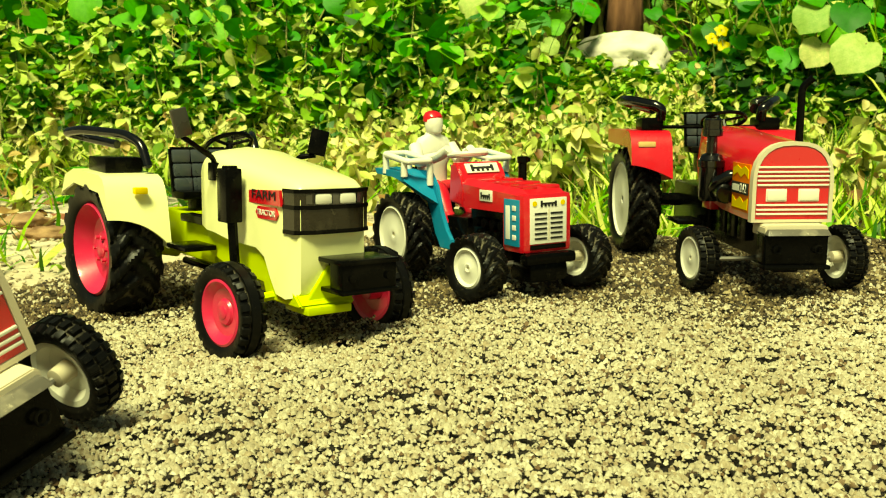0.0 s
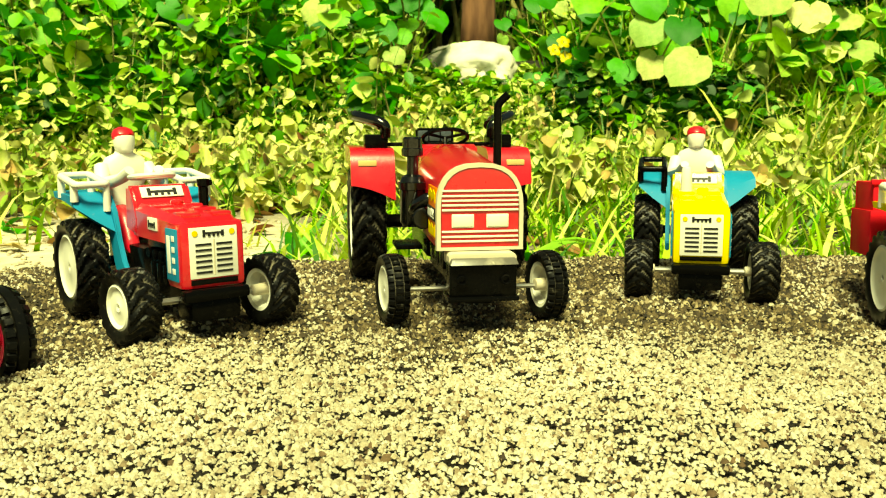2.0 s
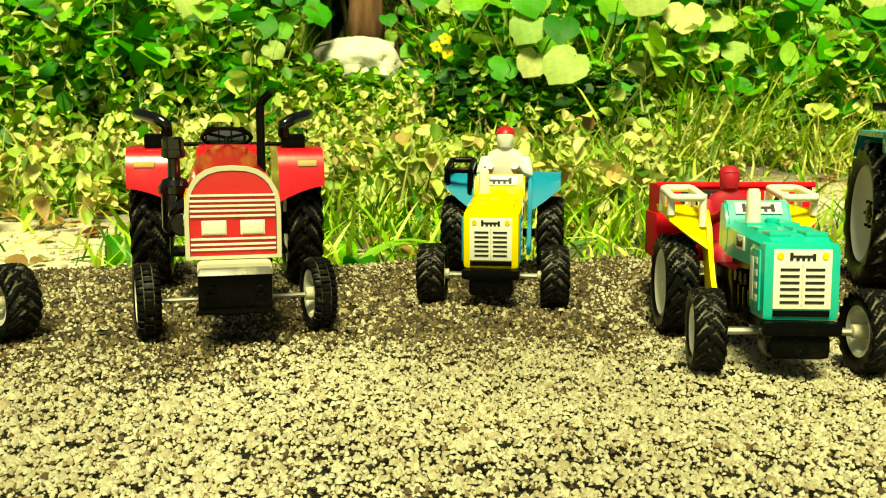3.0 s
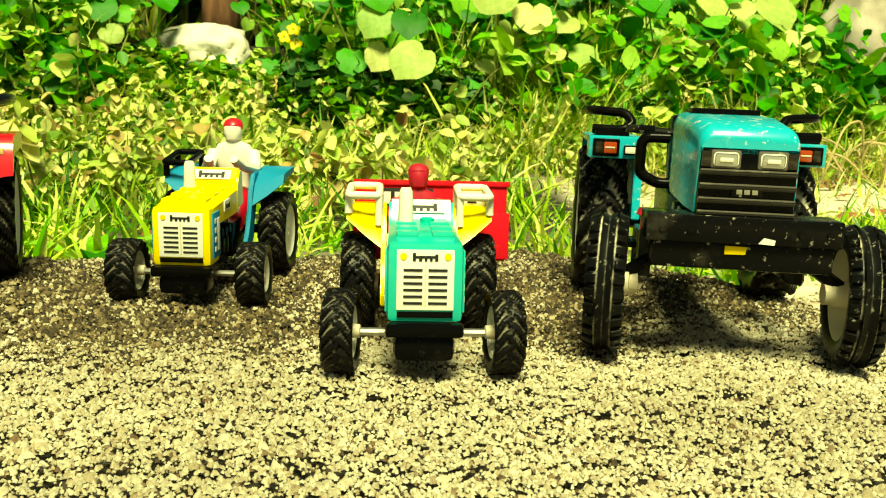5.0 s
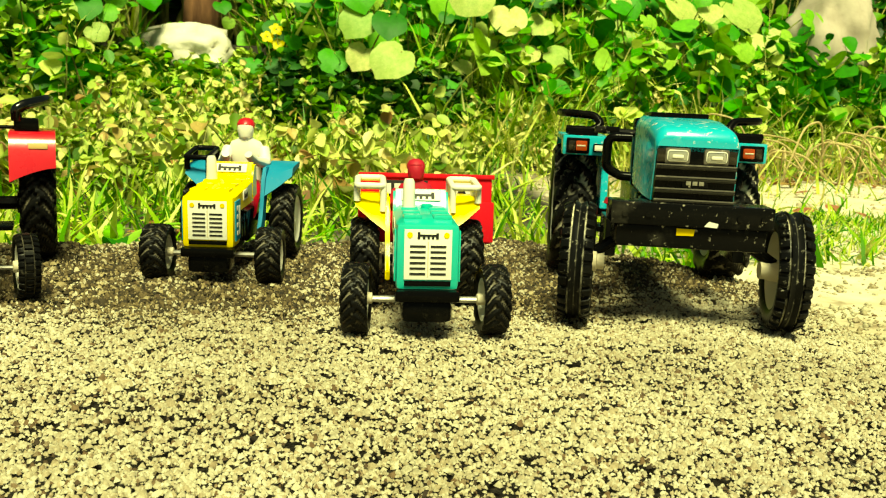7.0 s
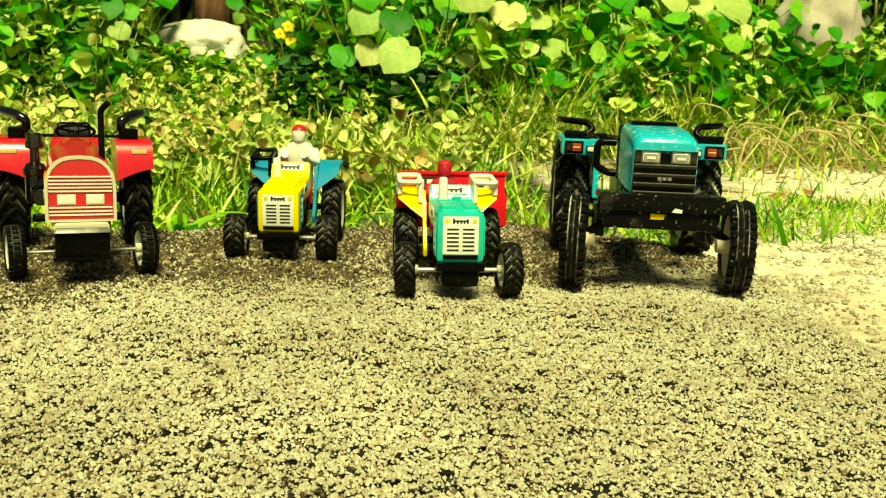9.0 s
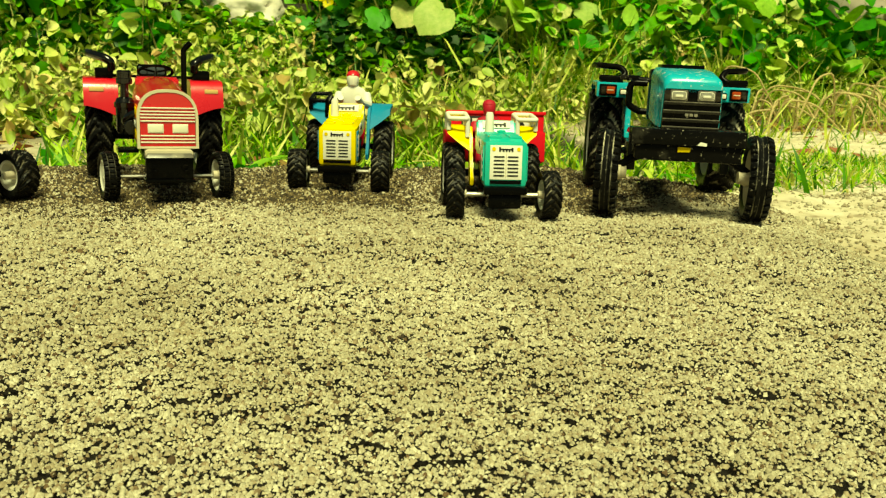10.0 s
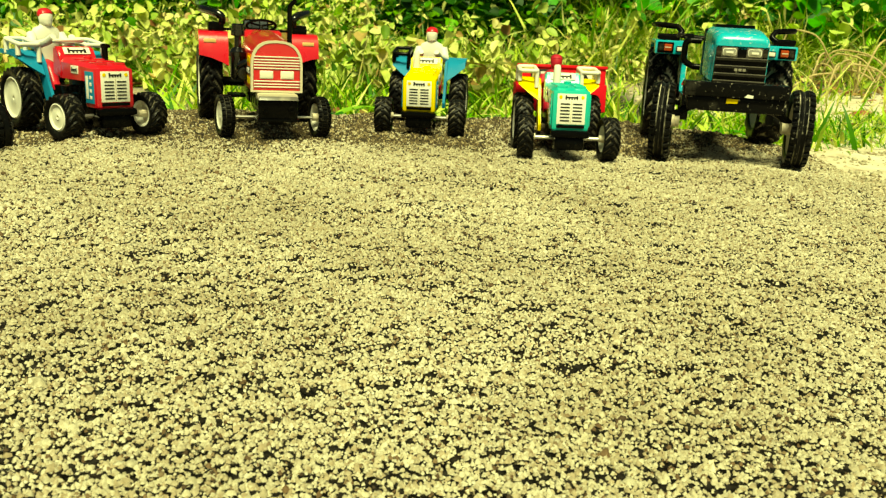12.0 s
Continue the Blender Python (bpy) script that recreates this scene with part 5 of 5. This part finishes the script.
grass("short_grass", 24000, -0.9, 2.2, 0.60, 1.35, 0.04, lawn, M_GRASS, 41, "short bright green and straw grass behind the sand", 0.085)
grass("patch_grass", 9000, 0.66, 1.35, 0.60, 1.0, 0.017, lambda x, y: np.where(((x - 1.0) / 0.26) ** 2 + ((y - 0.80) / 0.14) ** 2 < 1 + 0.4 * waves(x, y, 36, 0.12), 0.8, 0.12), M_GRASS, 45, "low trodden green grass on the bare soil", 0.12)
grass("long_grass", 22000, -0.9, 2.7, 1.2, 2.1, 0.07, lambda x, y: np.where(dark_gap(x, y), 0.1, np.clip(lawn(x, y) - 0.45 * (x < 0.3), 0.05, 1)), M_STRAWY, 42, "longer green grass at the foot of the bank", 0.055)
grass("bank_grass", 9000, -1.5, 3.2, 2.1, 3.0, 0.17, lambda x, y: np.where(low_here(x, y), 0.03, np.where(x > 0.6, 0.75, 0.15)), M_GRASS, 43, "tall grass among the weeds on the bank", 0.035)
grass("pale_bank_grass", 15000, 0.78, 2.7, 1.55, 2.3, 0.11, lambda x, y: np.where(dark_gap(x, y) | bare(x, y) | ((x > 0.95) & (y < 1.72)), 0.02, np.clip(0.65 + 0.6 * waves(x, y, 76, 0.2), 0.05, 1)), M_STRAWY, 44, "tall pale yellow-green grass at the foot of the bank", 0.045)
weeds("yellowing_weeds", 3900, -1.2, 2.4, 0.98, 1.95, 0.075, 0.025, 11, lambda x, y: np.where(dark_gap(x, y) | ((np.abs(x - 0.72) < 0.25) & (y > 1.5)), 0.2, np.where(x < 0.52 + 0.2 * waves(x, y, 71, 0.3), np.clip(0.55 + 1.3 * waves(x, y, 72, 0.12), 0.02, 1), 0.14)) * np.where(bare(x, y), np.where(x < 0.4, 0.3, 0.02), 1), M_DRY, 51, "low yellowing weeds before the bank", 0.8, 0.65)
weeds("green_weeds", 2700, -1.6, 3.0, 1.8, 2.85, 0.15, 0.045, 13, lambda x, y: np.where(dark_gap(x, y) | low_here(x, y), 0.0, np.where(x < 0.95, np.clip(0.62 + 0.8 * waves(x, y, 73, 0.16), 0.05, 1), np.clip(0.28 + 0.4 * waves(x, y, 73, 0.16), 0.03, 0.6))), M_WEED, 52, "dense green leafy weeds on the bank", 1.0, 0.5)
weeds("small_leaved_weeds", 1300, -1.6, 0.02, 1.65, 2.5, 0.15, 0.032, 16, lambda x, y: np.clip(0.55 + 0.9 * waves(x, y, 75, 0.14), 0.03, 1), M_WEED, 53, "small-leaved green weeds in a thicket", 1.0, 0.4)
weeds("round_leaved_weeds", 1100, -1.4, 2.6, 1.85, 2.8, 0.17, 0.066, 7, lambda x, y: np.where(dark_gap(x, y) | low_here(x, y), 0.0, np.clip(0.6 + 0.8 * waves(x, y, 74, 0.2), 0.05, 1)), M_BROAD, 56, "round-leaved bright green weeds on the bank", 1.3, 0.4)
# Dark leaves added to stand for the shade under the large leaves.
weeds("dark_undergrowth", 420, 0.5, 1.0, 1.82, 2.14, 0.06, 0.035, 9, lambda x, y: dark_gap(x, y) * 1.0, M_HEDGE, 57, "low undergrowth coloured dark to stand for shade beneath the large leaves", 1.2)
weeds("low_weeds", 420, 0.1, 0.62, 1.72, 2.34, 0.03, 0.032, 10, lambda x, y: np.ones(np.shape(x)), M_WEED, 55, "low green weeds round the boulder")
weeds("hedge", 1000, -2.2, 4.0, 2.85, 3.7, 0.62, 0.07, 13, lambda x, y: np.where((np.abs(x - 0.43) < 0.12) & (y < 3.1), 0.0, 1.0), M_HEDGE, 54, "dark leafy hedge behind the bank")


def heart_leaf(seed):
    """A rounded leaf with a notch at its stalk, folded along the midrib; one metre across, tip along +y."""
    r = random.Random(seed)
    b = bmesh.new()
    n = 20
    c = b.verts.new((0, 0.05, 0))
    wob = [r.uniform(0.93, 1.06) for _ in range(n)]
    mid, out = [], []
    for k in range(n):
        a = -math.pi / 2 + k * math.tau / n
        d = 0.5 * wob[k] * (0.62 if k == 0 else 0.92 if k in (1, n - 1) else 1.0) * (1.12 if k == n // 2 else 1)
        x, y = math.cos(a) * d, math.sin(a) * d
        out.append(b.verts.new((x, y, abs(x) * 0.22 - d * d * 0.35 + r.uniform(-0.02, 0.02))))
        mid.append(b.verts.new((x * 0.55, y * 0.55 + 0.02, abs(x) * 0.14 - 0.02)))
    for k in range(n):
        j = (k + 1) % n
        b.faces.new((c, mid[k], mid[j])), b.faces.new((mid[k], out[k], out[j], mid[j]))
    me = bpy.data.meshes.new("leaf")
    for f in b.faces:
        f.smooth = True
    b.to_mesh(me)
    b.free()
    return me


HEARTS = {mat: [heart_leaf(70 + i) for i in range(3)] for mat in (M_BROAD, M_PALE)}
for mat, meshes in HEARTS.items():
    for me in meshes:
        me.materials.append(mat)


def holed_leaf(seed):
    """A large round leaf eaten through in many small places."""
    r = random.Random(seed)
    b = bmesh.new()
    n, m = 36, 7
    rows = []
    for j in range(1, m + 1):
        row = []
        for k in range(n):
            a = -math.pi / 2 + k * math.tau / n
            d = 0.5 * j / m * (0.7 if k == 0 and j > 3 else 1.0) * (1 + 0.05 * math.sin(3 * a) + r.uniform(-0.015, 0.015))
            row.append(b.verts.new((math.cos(a) * d, math.sin(a) * d, abs(math.cos(a)) * d * 0.2 - d * d * 0.3)))
        rows.append(row)
    for j in range(m - 1):
        for k in range(n):
            if 0 < j and r.random() < 0.13:
                continue
            b.faces.new((rows[j][k], rows[j + 1][k], rows[j + 1][(k + 1) % n], rows[j][(k + 1) % n]))
    b.faces.new(rows[0])
    me = bpy.data.meshes.new("leaf")
    for f in b.faces:
        f.smooth = True
    b.to_mesh(me)
    b.free()
    me.materials.append(M_PALE)
    return me


def broad_plant(x, y, leaves, label, pick, pale=0.3, shape=None):
    """A broad-leaved plant; each leaf is (x, y, z, width) with a stalk from the plant's foot."""
    foot = Vector((x, y, float(ground_height(x, y)) - 0.004))
    t = thing("broadleaf_plant", Matrix.Translation(foot), label, "plant", "broad-leaved weeds on the bank")
    for lx, ly, lz, w in leaves:
        p = Vector((lx, ly, lz)) - foot
        up = Vector((pick.uniform(-0.3, 0.25), pick.uniform(-1.0, -0.7), pick.uniform(0.3, 0.8))).normalized()
        tip = Vector((pick.uniform(-0.7, 0.7), -0.2, pick.uniform(-1.0, -0.4)))
        tip = (tip - up * tip.dot(up)).normalized()
        m = Matrix((tip.cross(up), tip, up)).transposed().to_4x4()
        leaf = new("leaf", shape or pick.choice(HEARTS[M_PALE if pick.random() < pale else M_BROAD]))
        leaf.parent = t
        leaf.matrix_local = Matrix.Translation(p) @ m @ Matrix.Diagonal((w * 1.06, w * 1.1, w, 1))
        b = tube([(0, 0, 0), tuple(p * 0.5 + Vector((pick.uniform(-0.02, 0.02), 0.02, 0.03))), tuple(p - tip * w * 0.3)], [0.003, 0.0022, 0.0016], seg=5, smooth=2)
        link("stalk", b, M_STALK, t)
    return t


pick = random.Random(5)
BIG = [(0.61, 2.13, 0.148, 0.089), (0.68, 2.08, 0.145, 0.08), (0.72, 2.0, 0.201, 0.07), (0.77, 1.91, 0.193, 0.097), (0.71, 2.0, 0.278, 0.083), (0.8, 2.0, 0.126, 0.048), (0.61, 2.18, 0.068, 0.088)]
broad_plant(0.72, 2.06, BIG, "sprawling plant with large round pale green leaves", pick, 1.0)
broad_plant(0.50, 2.10, [(0.93, 2.0, 0.132, 0.068), (0.49, 2.1, 0.172, 0.041), (0.54, 2.1, 0.174, 0.047), (0.58, 2.1, 0.231, 0.041), (0.44, 2.1, 0.114, 0.06)], "plant with small round deep green leaves", pick, 0.0)
broad_plant(1.08, 2.10, [(1.0, 2.05, 0.375, 0.125), (1.1, 2.05, 0.318, 0.092), (1.19, 2.05, 0.308, 0.067), (1.16, 2.05, 0.239, 0.061), (1.24, 2.05, 0.235, 0.074), (1.12, 2.05, 0.215, 0.052), (1.06, 2.1, 0.275, 0.076)], "plant with large round yellow-green leaves", pick, 0.85)
broad_plant(1.95, 2.30, [(1.76, 2.3, 0.41, 0.107), (1.87, 2.25, 0.355, 0.115), (2.01, 2.2, 0.315, 0.117), (1.98, 2.2, 0.251, 0.065), (2.1, 2.2, 0.237, 0.078), (1.97, 2.3, 0.416, 0.131), (2.24, 2.3, 0.407, 0.099)], "plant with large pale yellowish leaves", pick, 0.9)
broad_plant(1.78, 2.34, [(1.76, 2.29, 0.26, 0.163)], "plant with one large pale leaf full of holes", pick, 1.0, holed_leaf(96))
broad_plant(1.58, 2.08, [(1.48, 2.1, 0.211, 0.057), (1.56, 2.1, 0.195, 0.064), (1.59, 2.0, 0.151, 0.05), (1.64, 2.0, 0.154, 0.054), (1.72, 2.0, 0.15, 0.058)], "plant with rounded fresh green leaves", pick, 0.1)
broad_plant(0.08, 2.2, [(-0.03, 2.2, 0.304, 0.053), (0.02, 2.2, 0.316, 0.058), (0.19, 2.3, 0.312, 0.052), (0.08, 2.2, 0.269, 0.058), (0.17, 2.25, 0.279, 0.051), (0.15, 2.15, 0.226, 0.05), (0.05, 2.1, 0.196, 0.06), (-0.14, 2.05, 0.165, 0.067), (0.32, 2.0, 0.067, 0.045)], "plant with rounded mid-green leaves", pick)
broad_plant(-0.48, 2.04, [(-0.42, 2.0, 0.187, 0.065), (-0.45, 2.05, 0.242, 0.056), (-0.51, 1.95, 0.153, 0.046), (-0.62, 2.05, 0.257, 0.06), (-0.35, 2.1, 0.323, 0.05), (-0.78, 2.1, 0.299, 0.058), (-0.94, 2.1, 0.326, 0.08), (-0.27, 2.1, 0.274, 0.048)], "plant with rounded dark green leaves", pick, 0.05)
for i in range(44):
    x, y = pick.uniform(-1.0, 2.3), pick.uniform(2.0, 2.75)
    if abs(x - 0.36) < 0.17 or (x < 0 and i % 3):
        y = 2.9
    z = float(ground_height(x, y))
    size = pick.uniform(0.045, 0.085)
    broad_plant(x, y, [(x + pick.gauss(0, 0.07), y + pick.uniform(-0.12, 0.08), z + pick.uniform(0.05, 0.26), size * pick.uniform(0.7, 1.2)) for _ in range(7)], "plant with rounded green leaves on the bank", pick, 0.08)


def flower(x, y, z):
    foot = Vector((x, y, float(ground_height(x, y)) - 0.003))
    t = thing("wild_flower", Matrix.Translation(foot), "small yellow wild flower among the weeds", "flower", "yellow flowers")
    top = Vector((0, 0, z - foot.z))
    link("stalk", tube([(0, 0.01, 0), tuple(top * 0.5 + Vector((0.01, 0, 0))), tuple(top)], 0.0015, seg=5, smooth=2), M_STALK, t)
    for k in range(5):
        leaf = new("petal", PETAL)
        leaf.parent = t
        leaf.matrix_local = Matrix.Translation(top) @ Matrix.Rotation(radians(60), 4, "X") @ Matrix.Rotation(k * math.tau / 5, 4, "Z") @ Matrix.Translation((0, 0.008, 0)) @ Matrix.Diagonal((0.014, 0.017, 0.014, 1))
    return t


def blade_clump(x, y, count, size, label):
    """Broad lance-shaped blades that rise from one foot and arch over."""
    foot = Vector((x, y, float(ground_height(x, y)) - 0.003))
    t = thing("blade_plant", Matrix.Translation(foot), label, "plant", "broad-bladed plants")
    for k in range(count):
        head, lift, long = pick.uniform(0, math.tau), pick.uniform(0.5, 1.1), size * pick.uniform(0.7, 1.2)
        b = bmesh.new()
        rows = []
        for i in range(8):
            u = i / 7
            w = long * 0.10 * (math.sin(math.pi * min(1, u * 0.92 + 0.06)) ** 0.8 + 0.02)
            out, up = long * (math.cos(lift) * u + 0.35 * u * u), long * (math.sin(lift) * u - 0.55 * u * u)
            rows.append([b.verts.new((-w, out, up + w * 0.35)), b.verts.new((0, out, up)), b.verts.new((w, out, up + w * 0.35))])
        for r0, r1 in zip(rows, rows[1:]):
            b.faces.new((r0[0], r0[1], r1[1], r1[0])), b.faces.new((r0[1], r0[2], r1[2], r1[1]))
        bmesh.ops.rotate(b, cent=(0, 0, 0), matrix=Matrix.Rotation(head, 3, "Z"), verts=b.verts)
        link("blade", b, M_BROAD, t, angle=180)
    return t


for x, y, n, size in ((0.21, 0.69, 6, 0.085), (0.30, 0.74, 4, 0.06), (0.03, 0.78, 5, 0.06), (0.42, 0.70, 4, 0.055), (0.72, 0.66, 6, 0.06), (0.83, 0.80, 5, 0.07), (-0.30, 1.02, 5, 0.07), (-0.50, 1.14, 9, 0.10), (-0.44, 1.10, 6, 0.08), (0.98, 0.78, 5, 0.035), (1.10, 0.86, 5, 0.035)):
    blade_clump(x, y, n, size, "green plant with broad arching blades at the sand's edge")

PETAL = heart_leaf(90)
PETAL.materials.append(M_FLOWER)
for x, y, z in ((0.54, 2.1, 0.255), (0.52, 2.1, 0.237), (0.545, 2.1, 0.222), (1.02, 1.9, 0.09)):
    flower(x, y, z)


def stone(name, at, size, mat, label, category, seed, group="", sink=0.3):
    b = bmesh.new()
    bmesh.ops.create_icosphere(b, subdivisions=4, radius=0.5)
    for v in b.verts:
        d = v.co.normalized()
        k = 1 + 0.28 * noise.noise(d * 1.6 + Vector((seed, 0, 0))) + 0.10 * noise.noise(d * 5 + Vector((0, seed, 0))) + 0.03 * noise.noise(d * 14)
        v.co = Vector((d.x * size[0], d.y * size[1], d.z * size[2])) * 0.5 * k
    ob = link(name, b, mat, angle=180)
    ob.location = Vector(at) + Vector((0, 0, size[2] * (0.5 - sink)))
    ob.rotation_euler = (0, 0, seed * 1.7)
    return tagged(ob, label, category, group)


def on_ground(x, y):
    return (x, y, float(ground_height(x, y)))


stone("boulder", (0.352, 2.42, float(ground_height(0.38, 2.42)) - 0.0), (0.43, 0.19, 0.15), M_ROCK, "pale whitish boulder half hidden among weeds", "rock", 3.0, sink=0.56)
stone("boulder", (-0.45, 2.52, float(ground_height(-0.45, 2.52)) + 0.01), (0.13, 0.10, 0.08), M_ROCK, "small pale stone lying in the weeds", "rock", 5.0, sink=0.1)
stone("boulder", (2.36, 2.35, float(ground_height(2.36, 2.35)) - 0.0), (0.30, 0.26, 0.40), M_CONC, "large weathered grey-pink stone block at the bank", "rock", 8.0, sink=0.1)
for i in range(18):
    left = i % 2 == 0
    x, y = (pick.uniform(-0.75, -0.25), pick.uniform(0.55, 1.12)) if left else (pick.uniform(0.95, 1.7), pick.uniform(0.9, 1.5))
    w = pick.uniform(0.010, 0.034)
    stone("clod", on_ground(x, y), (w, w * pick.uniform(0.7, 1.1), w * 0.4), M_CLOD, "dry crumbly clod lying on bare soil", "clod", 10.0 + i, "dry clods", 0.25)


for x, y, w in ((-0.41, 0.80, 0.05), (-0.46, 0.86, 0.06), (-0.39, 0.88, 0.04), (-0.50, 0.79, 0.045), (-0.44, 0.74, 0.03)):
    stone("clod", on_ground(x, y), (w, w * 0.8, w * 0.32), M_EARTH, "flat red-brown earth clod on bare soil", "clod", 40.0 + 60 * w, "dry clods", 0.3)


def soil_crumbs(name, count, x0, x1, y0, y1, size, mat, seed, label):
    rng = np.random.RandomState(seed)
    x, y = rng.uniform(x0, x1, count), rng.uniform(y0, y1, count)
    ok = (inside(x, y) < 0.02) & (rng.rand(count) < np.clip(0.5 + 0.7 * waves(x, y, seed, 0.12), 0.05, 1))
    x, y = x[ok], y[ok]
    s = size * np.exp(np.clip(rng.normal(0, 0.45, x.size), -1, 0.8))
    octa = [(1, 0, 0), (-1, 0, 0), (0, 1, 0), (0, -1, 0), (0, 0, 0.7), (0, 0, -0.7)]
    faces = [(0, 2, 4), (2, 1, 4), (1, 3, 4), (3, 0, 4), (2, 0, 5), (1, 2, 5), (3, 1, 5), (0, 3, 5)]
    ob = scatter(name, octa, faces, np.stack([x, y, ground_height(x, y) + s * 0.2], -1), s, spins(rng, x.size, 0.6), mat, rng.uniform(0.6, 1.4, (x.size, 3)), False)
    return tagged(ob, label, "soil", kind="stuff")


def litter(name, count, x0, x1, y0, y1, seed, label):
    rng = np.random.RandomState(seed)
    x, y = rng.uniform(x0, x1, count), rng.uniform(y0, y1, count)
    ok = (inside(x, y) < 0) & (rng.rand(count) < np.clip(0.3 + 0.9 * waves(x, y, seed, 0.2), 0, 1))
    x, y = x[ok], y[ok]
    n = x.size
    ob = scatter(name, LEAF, LEAF_FACES, np.stack([x, y, ground_height(x, y) + 0.004], -1), rng.uniform(0.012, 0.03, n), aims(rng.uniform(0, math.tau, n), rng.normal(0, 0.3, n), rng.normal(0, 0.4, n)), M_DEAD)
    return tagged(ob, label, "litter", kind="stuff")


M_DEAD = leaf_material("dead_leaf_litter", [(0.0, (0.20, 0.07, 0.03)), (0.5, (0.36, 0.20, 0.09)), (1.0, (0.55, 0.42, 0.22))], 0.7, 0.1)
soil_crumbs("soil_crumbs", 4500, -0.9, 0.15, 0.45, 1.3, 0.0022, M_CLOD, 81, "dry soil crumbs on the bare ground")
soil_crumbs("soil_crumbs_beyond", 5000, 0.55, 2.0, 0.3, 1.7, 0.0022, M_CLOD, 82, "dry soil crumbs on the bare ground")
soil_crumbs("stray_sand", 9000, 0.52, 1.0, 0.1, 0.75, 0.0016, M_GRAIN, 85, "stray pale sand grains beside the heap")
soil_crumbs("stray_sand_beside", 5000, -0.5, -0.05, 0.3, 0.8, 0.0016, M_GRAIN, 86, "stray pale sand grains beside the heap")
litter("leaf_litter", 900, -0.9, 0.5, 0.75, 1.4, 83, "brown leaf litter scattered on the soil")
litter("leaf_litter_beyond", 900, 1.1, 2.0, 1.35, 1.85, 84, "brown leaf litter scattered under straw")


def tree(x, y, r, tall, label, seed):
    """A tapered trunk with limbs and a loose crown of leaves."""
    z = float(ground_height(x, y)) - 0.03
    t = thing("tree", Matrix.Translation((x, y, z)), label, "tree", "trees behind the bank")
    p = random.Random(seed)
    rings = []
    for k in range(14):
        u = k / 13
        rr = r * (1.25 - 0.75 * u) + 0.35 * r * max(0, 0.12 - u) * 8
        cx, cy = 0.05 * math.sin(u * 3 + seed) * u, 0.05 * math.cos(u * 2 + seed) * u
        rings.append([(cx + rr * math.cos(a) * (1 + 0.08 * math.sin(3 * a + seed + u * 4)), cy + rr * math.sin(a), u * tall) for a in [j * math.tau / 18 for j in range(18)]])
    link("trunk", loft(rings), M_BARK, t, angle=180)
    ends = []
    for k in range(5):
        a, h = k * 1.26 + seed, tall * (0.72 + 0.06 * k)
        end = Vector((math.cos(a) * tall * 0.3, math.sin(a) * tall * 0.3, h + tall * 0.3))
        link("limb", tube([(0, 0, h), tuple(Vector((0, 0, h)).lerp(end, 0.5) + Vector((0, 0, 0.04))), tuple(end)], [r * 0.4, r * 0.28, r * 0.1], seg=7), M_BARK, t)
        ends.append(end)
    rng = np.random.RandomState(seed)
    n = 900
    c = np.array([tuple(e) for e in ends])[rng.randint(0, 5, n)] + rng.normal(0, tall * 0.12, (n, 3))
    crown = scatter("crown", LEAF, LEAF_FACES, c, rng.uniform(0.05, 0.10, n), aims(rng.uniform(0, math.tau, n), rng.normal(-0.2, 0.5, n), rng.normal(0, 0.5, n)), M_HEDGE)
    crown.parent = t
    return t


tree(0.42, 2.76, 0.038, 2.3, "brown tree trunk rising behind the pale boulder", 3)
tree(-0.51, 2.95, 0.035, 2.0, "slim dark tree trunk among the weeds", 5)
tree(-0.22, 2.95, 0.035, 2.1, "slim dark tree trunk among the weeds", 6)
tree(0.66, 2.95, 0.035, 1.9, "slim dark tree trunk among the weeds", 7)


def dry_stem(points, label="dry straw stem bent over the grass"):
    ob = link("dry_stem", tube(points, 0.0022, seg=5, smooth=4), M_STRAW)
    return tagged(ob, label, "stem", "dry stems")


M_STRAW = rough_material("straw", [(0.3, (0.36, 0.26, 0.12)), (0.7, (0.56, 0.46, 0.24))], 90, 0.001)
for i in range(34):
    x, y = pick.uniform(1.35, 1.95), pick.uniform(1.42, 1.72)
    w, h = pick.uniform(-0.22, 0.24), pick.uniform(0.02, 0.13)
    g = float(ground_height(x, y))
    dry_stem([(x, y, g - 0.004), (x + 0.2 * w, y - 0.02, g + h), (x + w * 0.6, y - 0.06, g + h * 0.9), (x + w, y - 0.1, g + 0.004)])


def fallen_leaf(x, y, w, turn):
    ob = new("fallen_leaf", FALLEN)
    ob.matrix_world = pose(x, y, float(ground_height(x, y)) + 0.010, 12, 8, turn) @ Matrix.Diagonal((w, w * 1.5, w, 1))
    return tagged(ob, "dry red-brown leaf fallen on bare soil", "leaf", "fallen leaves")


FALLEN = heart_leaf(95)
FALLEN.materials.append(rough_material("dead_leaf", [(0.3, (0.20, 0.05, 0.03)), (0.7, (0.42, 0.16, 0.08))], 40, 0.001))
for x, y in ((1.06, 0.92), (1.12, 0.88), (1.2, 1.02), (0.95, 0.8), (-0.42, 0.86), (-0.5, 0.97), (-0.33, 0.72), (1.3, 1.2)):
    fallen_leaf(x, y, pick.uniform(0.016, 0.03), pick.uniform(0, 360))
